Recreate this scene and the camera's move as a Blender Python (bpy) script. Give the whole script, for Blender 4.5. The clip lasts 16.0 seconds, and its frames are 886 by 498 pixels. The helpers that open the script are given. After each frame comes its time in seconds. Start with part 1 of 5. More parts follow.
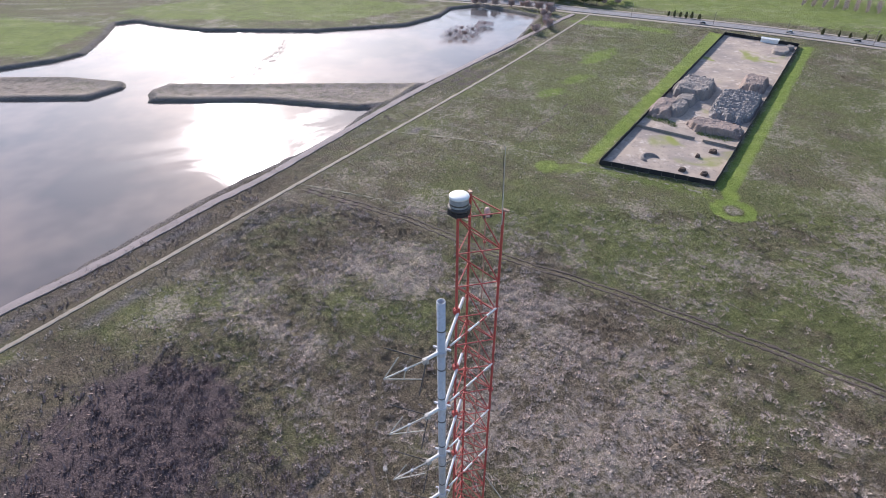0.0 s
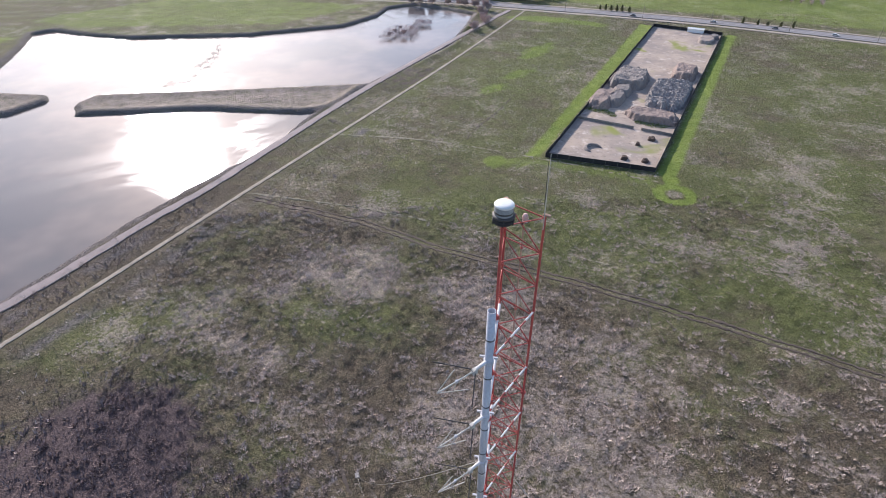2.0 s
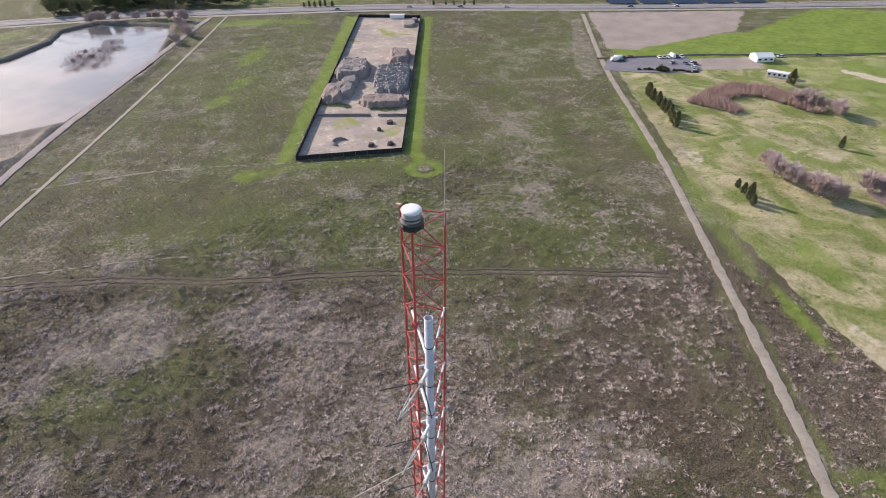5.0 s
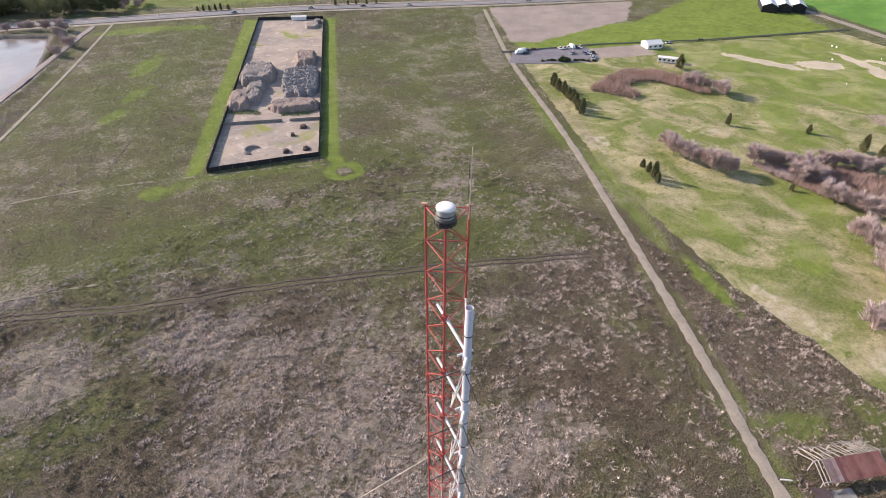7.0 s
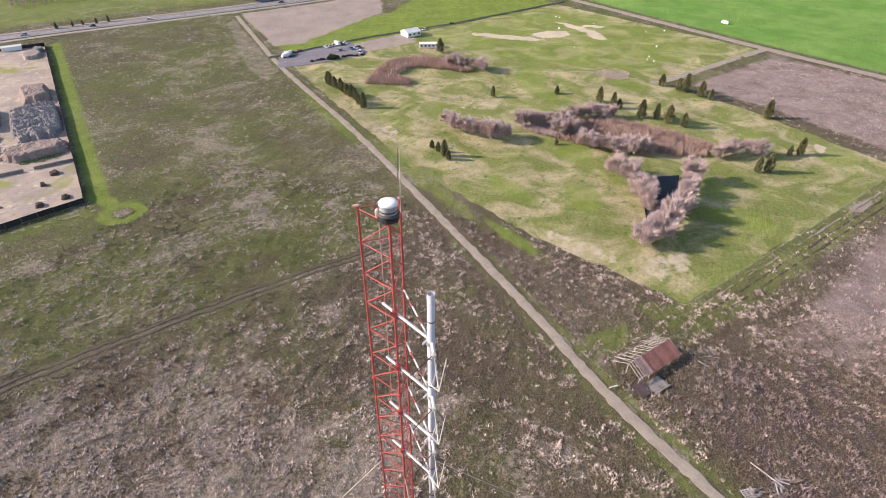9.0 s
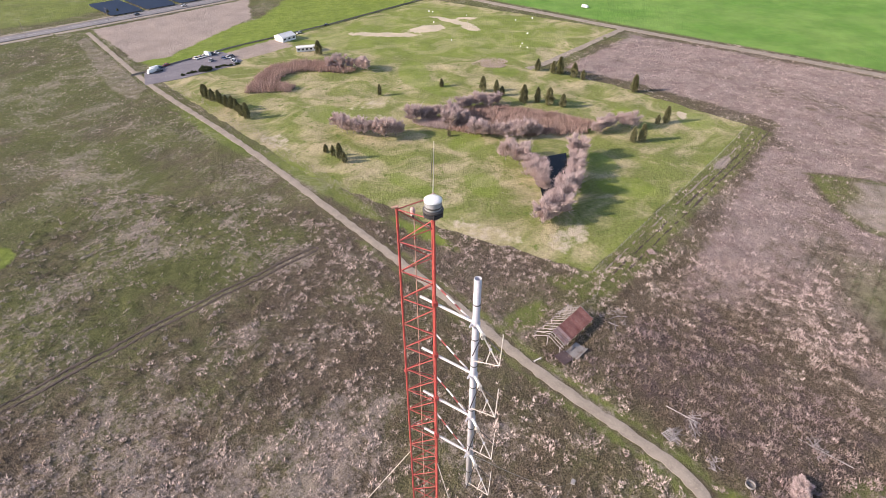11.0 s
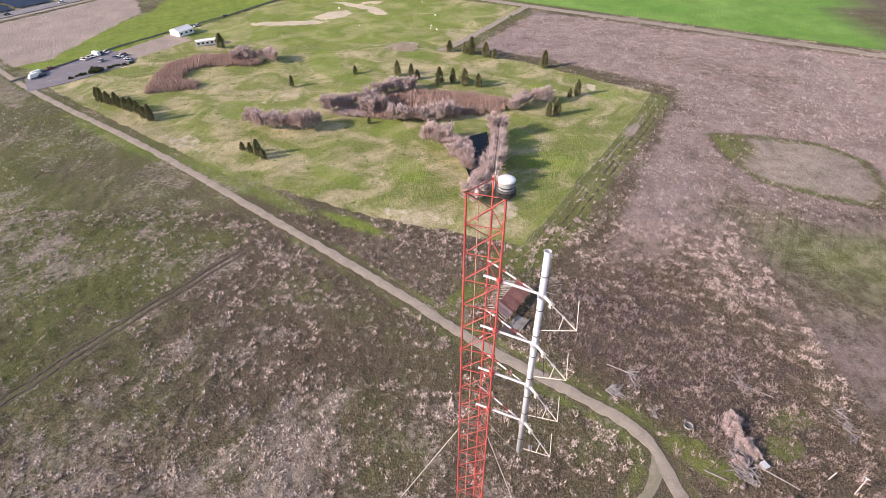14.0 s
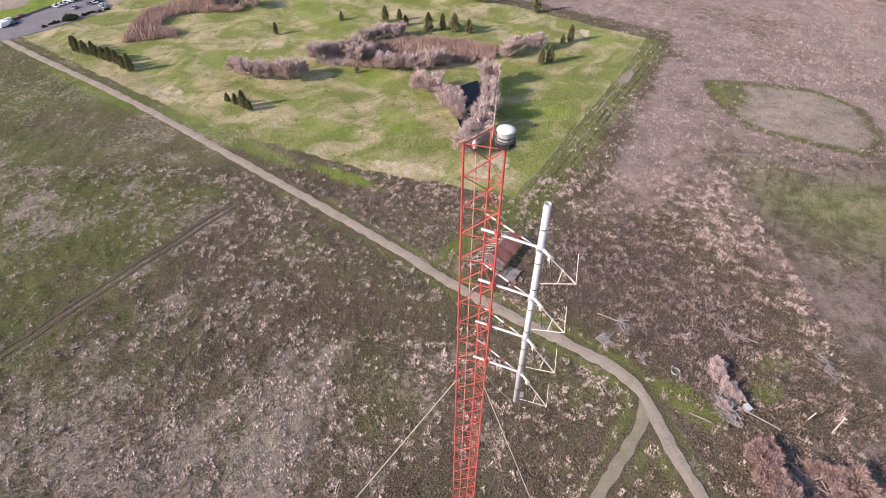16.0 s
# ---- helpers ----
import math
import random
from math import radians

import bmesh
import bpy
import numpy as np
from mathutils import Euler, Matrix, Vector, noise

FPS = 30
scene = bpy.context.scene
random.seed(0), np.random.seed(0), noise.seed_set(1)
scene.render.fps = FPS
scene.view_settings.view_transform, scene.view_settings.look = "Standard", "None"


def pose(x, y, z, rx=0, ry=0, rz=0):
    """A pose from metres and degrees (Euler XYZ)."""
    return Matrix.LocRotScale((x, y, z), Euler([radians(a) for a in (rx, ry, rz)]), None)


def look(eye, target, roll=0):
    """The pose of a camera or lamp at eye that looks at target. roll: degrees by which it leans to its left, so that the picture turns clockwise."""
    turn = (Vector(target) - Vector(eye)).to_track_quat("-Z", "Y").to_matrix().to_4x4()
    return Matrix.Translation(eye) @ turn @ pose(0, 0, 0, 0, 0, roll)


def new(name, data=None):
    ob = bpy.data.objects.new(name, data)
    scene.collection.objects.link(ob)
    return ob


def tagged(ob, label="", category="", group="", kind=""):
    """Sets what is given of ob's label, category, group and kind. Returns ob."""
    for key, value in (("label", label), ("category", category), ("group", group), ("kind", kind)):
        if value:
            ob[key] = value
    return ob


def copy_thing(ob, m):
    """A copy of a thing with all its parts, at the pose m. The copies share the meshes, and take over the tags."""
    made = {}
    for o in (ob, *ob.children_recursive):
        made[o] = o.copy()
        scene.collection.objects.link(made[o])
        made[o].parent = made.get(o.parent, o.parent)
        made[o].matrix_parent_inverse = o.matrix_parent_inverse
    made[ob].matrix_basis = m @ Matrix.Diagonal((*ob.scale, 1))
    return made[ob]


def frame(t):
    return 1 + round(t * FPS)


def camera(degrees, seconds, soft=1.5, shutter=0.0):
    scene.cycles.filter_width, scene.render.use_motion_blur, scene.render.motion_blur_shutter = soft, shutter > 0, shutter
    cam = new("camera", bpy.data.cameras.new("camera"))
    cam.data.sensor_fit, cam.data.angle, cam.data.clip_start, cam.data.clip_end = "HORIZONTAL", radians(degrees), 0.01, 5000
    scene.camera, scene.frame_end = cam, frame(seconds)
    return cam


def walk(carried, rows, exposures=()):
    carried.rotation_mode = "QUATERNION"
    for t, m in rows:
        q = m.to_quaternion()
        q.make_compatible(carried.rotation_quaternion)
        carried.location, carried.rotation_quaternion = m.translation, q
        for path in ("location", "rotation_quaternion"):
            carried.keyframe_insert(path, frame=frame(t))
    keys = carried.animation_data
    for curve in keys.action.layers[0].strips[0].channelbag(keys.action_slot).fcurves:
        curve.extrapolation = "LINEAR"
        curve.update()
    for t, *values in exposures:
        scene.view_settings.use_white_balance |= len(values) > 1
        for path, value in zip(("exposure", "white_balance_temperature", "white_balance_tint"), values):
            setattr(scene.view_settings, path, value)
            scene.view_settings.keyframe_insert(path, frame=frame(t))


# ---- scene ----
# ---------------------------------------------------------------- camera and its way
PATH = [
    (0.0, -0.19, -7.51, 107.63, 2.75, -35.89, -0.20),
    (0.5, -0.61, -7.59, 107.73, 2.39, -35.90, -0.23),
    (1.0, -0.98, -7.55, 107.76, 2.14, -35.94, -0.23),
    (1.5, -1.32, -7.48, 107.76, 0.55, -35.96, -0.22),
    (2.0, -1.66, -7.34, 107.75, -3.53, -36.03, -0.28),
    (2.5, -2.02, -7.33, 107.79, -9.02, -36.10, -0.11),
    (3.0, -2.39, -7.30, 107.85, -14.94, -36.18, -0.03),
    (3.5, -2.72, -7.18, 107.84, -21.38, -36.20, -0.01),
    (4.0, -2.98, -6.85, 107.72, -27.13, -36.21, -0.02),
    (6.5, -4.73, -5.88, 107.85, -37.32, -36.34, 0.37),
    (7.0, -5.19, -5.65, 107.94, -42.14, -36.37, 0.52),
    (7.5, -5.65, -5.39, 108.02, -47.93, -36.39, 0.45),
    (8.0, -5.98, -4.96, 107.96, -53.93, -36.36, 0.49),
    (8.5, -6.35, -4.55, 107.96, -60.20, -36.35, 0.49),
    (9.0, -6.67, -4.08, 107.93, -66.03, -36.32, 0.57),
    (11.5, -8.16, -1.48, 108.26, -81.51, -36.54, -0.15),
    (12.0, -8.20, -0.91, 108.19, -84.89, -36.54, -0.11),
    (12.5, -8.30, -0.38, 108.18, -86.16, -36.55, -0.06),
    (13.0, -8.38, 0.13, 108.21, -86.95, -36.56, -0.08),
    (13.5, -8.46, 0.43, 108.24, -87.57, -36.57, -0.07),
    (14.0, -8.63, 0.54, 108.35, -88.00, -37.99, -0.09),
    (14.5, -8.52, 0.58, 108.27, -88.36, -42.57, 0.01),
    (15.0, -8.47, 0.59, 108.23, -88.67, -42.94, 0.05),
    (15.5, -8.46, 0.61, 108.24, -88.89, -42.96, -0.01),
    (16.0, -8.44, 0.65, 108.23, -89.13, -42.97, 0.00),
]
cam = camera(77.8, 16.0, soft=0.8)
walk(cam, [(t, pose(x, y, z, 0, 0, yaw) @ pose(0, 0, 0, 90 + pitch) @ pose(0, 0, 0, 0, 0, roll))
           for t, x, y, z, yaw, pitch, roll in PATH],
     exposures=[(0.0, 0.71, 5850, 18), (4.0, 0.65, 6150, 18), (9.0, 0.82, 6650, 21), (16.0, 0.77, 6600, 23)])

# ---------------------------------------------------------------- sky and sun
SUN_AZ, SUN_EL = radians(-22.5), radians(24.0)
SUN_DIR = Vector((math.sin(SUN_AZ) * math.cos(SUN_EL), math.cos(SUN_AZ) * math.cos(SUN_EL), math.sin(SUN_EL)))
world = bpy.data.worlds.new("sky")
scene.world = world
world.use_nodes = True
wn = world.node_tree
sky = wn.nodes.new("ShaderNodeTexSky")
sky.sky_type = "NISHITA"
sky.sun_disc = False
sky.sun_elevation, sky.sun_rotation = SUN_EL, SUN_AZ
sky.dust_density, sky.air_density = 1.0, 1.0
wn.nodes["Background"].inputs[1].default_value = 0.14
wn.links.new(sky.outputs[0], wn.nodes["Background"].inputs[0])
sun_data = bpy.data.lights.new("sun", "SUN")
sun_data.energy, sun_data.angle, sun_data.color = 4.2, radians(0.53), (1.0, 0.92, 0.80)
sun = new("sun", sun_data)
sun.matrix_world = look(SUN_DIR * 900, (0, 0, 0))

# ---------------------------------------------------------------- materials
def socket(node, *names):
    for n in names:
        if n in node.inputs:
            return node.inputs[n]


class Mat:
    """A small builder for node materials in world coordinates."""

    def __init__(self, name, rough=0.85, metal=0.0, spec=0.3):
        self.m = bpy.data.materials.new(name)
        self.m.use_nodes = True
        self.nt = self.m.node_tree
        self.b = self.nt.nodes["Principled BSDF"]
        self.b.inputs["Roughness"].default_value = rough
        self.b.inputs["Metallic"].default_value = metal
        self.b.inputs["Specular IOR Level"].default_value = spec
        geo = self.nt.nodes.new("ShaderNodeNewGeometry")
        self.pos = geo.outputs["Position"]

    def put(self, value, sock):
        if isinstance(value, (int, float)):
            sock.default_value = value
        elif isinstance(value, (tuple, list)):
            sock.default_value = (*value, 1.0) if len(value) == 3 else value
        else:
            self.nt.links.new(value, sock)

    def noise(self, scale, detail=4.0, rough=0.6, stretch=None, distort=0.0):
        n = self.nt.nodes.new("ShaderNodeTexNoise")
        n.inputs["Scale"].default_value, n.inputs["Detail"].default_value = scale, detail
        n.inputs["Roughness"].default_value, n.inputs["Distortion"].default_value = rough, distort
        src = self.pos
        if stretch:
            mp = self.nt.nodes.new("ShaderNodeMapping")
            mp.inputs["Rotation"].default_value = (0, 0, radians(stretch[0]))
            mp.vector_type = "TEXTURE"
            mp.inputs["Scale"].default_value = tuple(1 / v for v in stretch[1:])
            self.nt.links.new(self.pos, mp.inputs[0])
            src = mp.outputs[0]
        self.nt.links.new(src, n.inputs["Vector"])
        return n.outputs[0]

    def ramp(self, value, lo, hi):
        n = self.nt.nodes.new("ShaderNodeMapRange")
        n.interpolation_type = "SMOOTHSTEP"
        n.inputs["From Min"].default_value, n.inputs["From Max"].default_value = lo, hi
        self.put(value, n.inputs["Value"])
        return n.outputs[0]

    def math(self, op, a, b=0.5):
        n = self.nt.nodes.new("ShaderNodeMath")
        n.operation = op
        self.put(a, n.inputs[0])
        self.put(b, n.inputs[1])
        return n.outputs[0]

    def mix(self, fac, a, b, mode="MIX"):
        n = self.nt.nodes.new("ShaderNodeMixRGB")
        n.blend_type = mode
        self.put(fac, n.inputs[0])
        self.put(a, n.inputs[1])
        self.put(b, n.inputs[2])
        return n.outputs[0]

    def attr(self, name):
        n = self.nt.nodes.new("ShaderNodeAttribute")
        n.attribute_name = name
        s = self.nt.nodes.new("ShaderNodeSeparateColor")
        self.nt.links.new(n.outputs["Color"], s.inputs[0])
        return s.outputs[0], s.outputs[1], s.outputs[2], n.outputs["Alpha"]

    def random(self):
        return self.nt.nodes.new("ShaderNodeObjectInfo").outputs["Random"]

    def island(self):
        n = self.nt.nodes.new("ShaderNodeNewGeometry")
        return n.outputs["Random Per Island"]

    def bump(self, height, strength, distance):
        n = self.nt.nodes.new("ShaderNodeBump")
        n.inputs["Strength"].default_value, n.inputs["Distance"].default_value = strength, distance
        self.nt.links.new(height, n.inputs["Height"])
        self.nt.links.new(n.outputs[0], self.b.inputs["Normal"])

    def color(self, c):
        self.put(c, self.b.inputs["Base Color"])
        return self.m


def surface(name, c1, c2, s1=0.6, s2=8.0, c3=None, rough=0.85, metal=0.0, spec=0.3, bump=0.0, dist=0.03, vary=0.0, island=False):
    """Two-scale mottled material: large patches c1..c2, fine grain towards c3."""
    k = Mat(name, rough, metal, spec)
    c = k.mix(k.ramp(k.noise(s1, 4), 0.32, 0.68), c1, c2)
    fine = k.noise(s2, 5, 0.7)
    c = k.mix(k.ramp(fine, 0.45, 0.75), c, c3 or tuple(v * 0.6 for v in c1))
    if vary:
        r = k.island() if island else k.random()
        c = k.mix(vary, c, k.mix(r, (0.25, 0.25, 0.25), (1.6, 1.6, 1.6)), "MULTIPLY")
    if bump:
        k.bump(fine, bump, dist)
    return k.color(c)


ROW_DEG = -30.0


def ground_material():
    k = Mat("field_grass", 0.95, 0, 0.15)
    g, p, d, s = k.attr("cover")
    lush, golf, sand, rock = k.attr("use")
    pink, crop, rows, _ = k.attr("extra")
    tuss = k.noise(0.75, 5, 0.72, distort=0.6)
    fine = k.noise(3.2, 4, 0.75)
    broad = k.noise(0.06, 4, 0.6)
    patch = k.noise(0.22, 4, 0.65)
    # thatch is darkened to carry the shade in gaps between tufts
    thatch = k.mix(k.ramp(fine, 0.38, 0.64), (0.048, 0.037, 0.025), (0.235, 0.187, 0.128))
    straw = k.mix(k.ramp(fine, 0.3, 0.7), (0.24, 0.195, 0.16), (0.54, 0.45, 0.38))
    green = k.mix(k.ramp(fine, 0.38, 0.66), (0.058, 0.066, 0.022), (0.208, 0.218, 0.080))
    brush = k.mix(k.ramp(fine, 0.35, 0.75), (0.070, 0.050, 0.048), (0.22, 0.165, 0.158))
    vivid = k.mix(k.ramp(patch, 0.3, 0.7), (0.155, 0.225, 0.030), (0.235, 0.30, 0.055))
    sweep = k.noise(0.055, 5, 0.62, (25, 1.0, 0.8, 1.0), 0.9)
    turf = k.mix(k.ramp(sweep, 0.40, 0.66), (0.205, 0.232, 0.068), (0.48, 0.405, 0.24))
    turf = k.mix(k.ramp(patch, 0.55, 0.72), turf, (0.140, 0.190, 0.040))
    turf = k.mix(0.5, turf, k.mix(k.ramp(k.noise(0.9, 5, 0.75), 0.3, 0.7), (0.6, 0.6, 0.6), (1.4, 1.4, 1.35)), "MULTIPLY")
    soil = k.mix(k.ramp(fine, 0.3, 0.7), (0.27, 0.22, 0.185), (0.47, 0.385, 0.325))
    # how much of each tussock shows pale or green follows the cover and the clump noise
    c = k.mix(k.ramp(k.math("ADD", g, k.math("MULTIPLY", k.math("SUBTRACT", patch, 0.5), 1.0)), 0.05, 0.95), thatch, green)
    pale = k.ramp(k.math("ADD", p, k.math("MULTIPLY", k.math("SUBTRACT", tuss, 0.5), 2.4)), 0.30, 0.80)
    c = k.mix(k.math("MULTIPLY", pale, 0.68), c, straw)
    c = k.mix(k.ramp(k.math("ADD", d, k.math("MULTIPLY", k.math("SUBTRACT", patch, 0.5), 0.9)), 0.35, 0.7), c, brush)
    stubble = k.mix(k.ramp(fine, 0.30, 0.72), (0.20, 0.150, 0.130), (0.50, 0.405, 0.355))
    stubble = k.mix(k.ramp(k.noise(0.11, 5, 0.7, distort=0.5), 0.40, 0.66), stubble, (0.255, 0.19, 0.17))
    c = k.mix(k.ramp(k.math("ADD", pink, k.math("MULTIPLY", k.math("SUBTRACT", patch, 0.5), 0.9)), 0.25, 0.65), c, stubble)
    furrow = k.ramp(k.noise(0.42, 3, 0.5, (ROW_DEG, 0.035, 1.0, 1.0), 0.25), 0.55, 0.66)
    c = k.mix(k.math("MULTIPLY", k.math("MULTIPLY", furrow, rows), 0.5), c, (0.070, 0.062, 0.040))
    c = k.mix(k.ramp(k.math("ADD", golf, k.math("MULTIPLY", k.math("SUBTRACT", patch, 0.5), 0.3)), 0.35, 0.6), c, turf)
    c = k.mix(k.math("MULTIPLY", lush, k.ramp(k.math("ADD", patch, lush), 0.45, 0.95)), c, vivid)
    young = k.mix(k.ramp(k.noise(0.02, 5, 0.6), 0.35, 0.65), (0.115, 0.285, 0.050), (0.185, 0.345, 0.080))
    c = k.mix(crop, c, k.mix(0.25, young, vivid))
    c = k.mix(k.ramp(k.math("ADD", s, k.math("MULTIPLY", k.math("SUBTRACT", patch, 0.5), 0.6)), 0.3, 0.7), c, soil)
    c = k.mix(k.ramp(k.math("ADD", sand, k.math("MULTIPLY", k.math("SUBTRACT", patch, 0.5), 0.9)), 0.4, 0.65), c, (0.60, 0.51, 0.37))
    stones = k.mix(k.ramp(k.noise(1.6, 3, 0.7), 0.35, 0.65), (0.07, 0.062, 0.062), (0.26, 0.225, 0.215))
    c = k.mix(rock, c, stones)
    c = k.mix(0.35, c, k.mix(k.ramp(broad, 0.3, 0.7), (0.6, 0.6, 0.6), (1.25, 1.2, 1.15)), "MULTIPLY")
    k.bump(k.math("ADD", k.math("MULTIPLY", tuss, 1.2), k.math("MULTIPLY", fine, 0.5)), 1.0, 0.75)
    return k.color(c)


def water_material(name, deep, shallow, rough):
    k = Mat(name, rough, 0, 0.5)
    k.b.inputs["IOR"].default_value = 1.33
    c = k.mix(k.ramp(k.noise(0.012, 4, 0.55), 0.4, 0.62), deep, shallow)
    k.b.inputs["Specular IOR Level"].default_value = 0.5 if rough > 0.1 else 0.2
    k.bump(k.noise(0.9, 4, 0.65), 0.18, 0.12 if rough > 0.1 else 0.02)
    k.put(k.math("ADD", rough * 0.45, k.math("MULTIPLY", k.ramp(k.noise(0.014, 5, 0.6, distort=1.0), 0.47, 0.56), rough * 1.0)), k.b.inputs["Roughness"])
    return k.color(c)


def painted_steel():
    k = Mat("orange_red_paint", 0.5, 0.0, 0.4)
    c = k.mix(k.ramp(k.noise(1.2, 4), 0.3, 0.7), (0.42, 0.082, 0.064), (0.35, 0.060, 0.053))
    c = k.mix(k.ramp(k.noise(22, 4, 0.7), 0.55, 0.75), c, (0.62, 0.20, 0.13))
    return k.color(c)


M_GROUND = ground_material()
M_WATER = water_material("pond_water", (0.11, 0.10, 0.095), (0.23, 0.18, 0.15), 0.14)
M_DARKWATER = water_material("dark_pond_water", (0.010, 0.013, 0.016), (0.018, 0.020, 0.022), 0.08)
M_PAINT = painted_steel()
M_GALV = surface("galvanised_steel", (0.46, 0.455, 0.48), (0.56, 0.55, 0.57), 1.5, 20, (0.38, 0.38, 0.40), 0.6, 0.0, 0.3)
M_WHITE = surface("weathered_white_paint", (0.66, 0.63, 0.60), (0.74, 0.72, 0.69), 2.0, 25, (0.45, 0.42, 0.40), 0.55)
M_ROD = surface("dull_antenna_rod", (0.50, 0.46, 0.40), (0.58, 0.54, 0.47), 3.0, 30, (0.34, 0.31, 0.27), 0.5, 0.0)
M_DARKROD = surface("dark_weathered_rod", (0.07, 0.065, 0.06), (0.10, 0.09, 0.085), 3.0, 30, None, 0.6, 0.2)
M_CABLE = surface("guy_cable_steel", (0.52, 0.47, 0.40), (0.60, 0.55, 0.48), 1.0, 30, (0.36, 0.33, 0.28), 0.5, 0.3)
M_BLACK = surface("black_housing", (0.022, 0.022, 0.024), (0.035, 0.034, 0.036), 4, 30, (0.05, 0.05, 0.05), 0.5)
M_LENSCAP = surface("white_lamp_cap", (0.80, 0.79, 0.74), (0.72, 0.71, 0.66), 8, 40, (0.6, 0.58, 0.52), 0.35, 0, 0.5)
M_LENS = surface("frosted_lamp_lens", (0.26, 0.27, 0.27), (0.36, 0.37, 0.36), 9, 60, (0.20, 0.20, 0.21), 0.15, 0, 0.6)
M_GRAVEL = surface("pale_gravel", (0.32, 0.27, 0.21), (0.24, 0.20, 0.155), 0.25, 3.0, (0.40, 0.34, 0.27), 0.95, bump=0.4, dist=0.08)
M_ASPHALT = surface("grey_asphalt", (0.20, 0.185, 0.18), (0.25, 0.23, 0.22), 0.1, 2.0, (0.16, 0.15, 0.15), 0.9, bump=0.2)
M_PARK = surface("worn_asphalt", (0.17, 0.155, 0.165), (0.22, 0.20, 0.205), 0.15, 2.0, (0.13, 0.12, 0.13), 0.9)
M_BANK = surface("pinkish_bank_dirt", (0.30, 0.245, 0.225), (0.24, 0.20, 0.185), 0.15, 2.5, (0.36, 0.30, 0.27), 0.95, bump=0.4, dist=0.08)
M_TRACK = surface("grassy_track_dirt", (0.25, 0.215, 0.155), (0.19, 0.175, 0.11), 0.3, 2.5, (0.30, 0.26, 0.20), 0.95, bump=0.4, dist=0.08)
M_LINE = surface("road_line_paint", (0.62, 0.60, 0.55), (0.7, 0.68, 0.62), 1, 9, (0.4, 0.38, 0.36), 0.7)


# ---------------------------------------------------------------- geometry helpers
def mesh_of(bm, name):
    me = bpy.data.meshes.new(name)
    bm.to_mesh(me)
    bm.free()
    return me


def part(name, bm, material, parent=None, label=""):
    """Links a bmesh as one mesh object under a thing or a part."""
    me = bm if isinstance(bm, bpy.types.Mesh) else mesh_of(bm, name)
    if material and not me.materials:
        me.materials.append(material)
    ob = new(name, me)
    if parent:
        ob.parent = parent
    if label:
        tagged(ob, label)
    return ob


def thing(name, label, category, at=(0, 0, 0), rz=0, group="", kind=""):
    ob = new(name)
    ob.matrix_world = pose(*at, 0, 0, rz)
    ob.empty_display_size = 0.1
    return tagged(ob, label, category, group, kind)


def smooth(me):
    me.polygons.foreach_set("use_smooth", [True] * len(me.polygons))
    return me


def add_tube(bm, a, b, r, r2=None, sides=8, caps=True):
    a, b = Vector(a), Vector(b)
    r2 = r if r2 is None else r2
    q = (b - a).to_track_quat("Z", "Y").to_matrix()
    rings = []
    for c, rad in ((a, r), (b, r2)):
        rings.append([bm.verts.new(c + q @ Vector((rad * math.cos(2 * math.pi * i / sides), rad * math.sin(2 * math.pi * i / sides), 0))) for i in range(sides)])
    for i in range(sides):
        j = (i + 1) % sides
        bm.faces.new((rings[0][i], rings[0][j], rings[1][j], rings[1][i]))
    if caps:
        bm.faces.new(rings[0][::-1])
        bm.faces.new(rings[1])
    return bm


def tube(a, b, r, r2=None, sides=8):
    return add_tube(bmesh.new(), a, b, r, r2, sides)


def lathe(profile, sides=28, at=(0, 0, 0)):
    """Turned body from (radius, height) pairs."""
    bm = bmesh.new()
    rings = [[bm.verts.new((at[0] + r * math.cos(2 * math.pi * i / sides), at[1] + r * math.sin(2 * math.pi * i / sides), at[2] + z)) for i in range(sides)] for r, z in profile]
    for a, b in zip(rings, rings[1:]):
        for i in range(sides):
            j = (i + 1) % sides
            bm.faces.new((a[i], a[j], b[j], b[i]))
    bm.faces.new(rings[0][::-1])
    bm.faces.new(rings[-1])
    return bm


def add_box(bm, m, size, bevel=0.0):
    ret = bmesh.ops.create_cube(bm, size=1.0, matrix=m @ Matrix.Diagonal((*size, 1)))
    if bevel:
        edges = list({e for v in ret["verts"] for e in v.link_edges})
        bmesh.ops.bevel(bm, geom=edges, offset=bevel, segments=2, affect="EDGES")
    return bm


def box(m, size, bevel=0.0):
    return add_box(bmesh.new(), m, size, bevel)


def beam(a, b, w, d):
    """A squared timber or bar from a to b."""
    a, b = Vector(a), Vector(b)
    m = Matrix.Translation((a + b) / 2) @ (b - a).to_track_quat("Z", "Y").to_matrix().to_4x4()
    return box(m, (w, d, (b - a).length))


def spline(pts, step=3.0):
    """Catmull-Rom through plan points, sampled about every step metres."""
    p = [Vector(q) for q in pts]
    p = [2 * p[0] - p[1]] + p + [2 * p[-1] - p[-2]]
    out = []
    for i in range(1, len(p) - 2):
        n = max(2, int((p[i + 1] - p[i]).length / step))
        for k in range(n):
            t = k / n
            out.append(0.5 * (2 * p[i] + (p[i + 1] - p[i - 1]) * t + (2 * p[i - 1] - 5 * p[i] + 4 * p[i + 1] - p[i + 2]) * t * t
                              + (3 * p[i] - p[i - 1] - 3 * p[i + 1] + p[i + 2]) * t ** 3))
    out.append(p[-2])
    return out


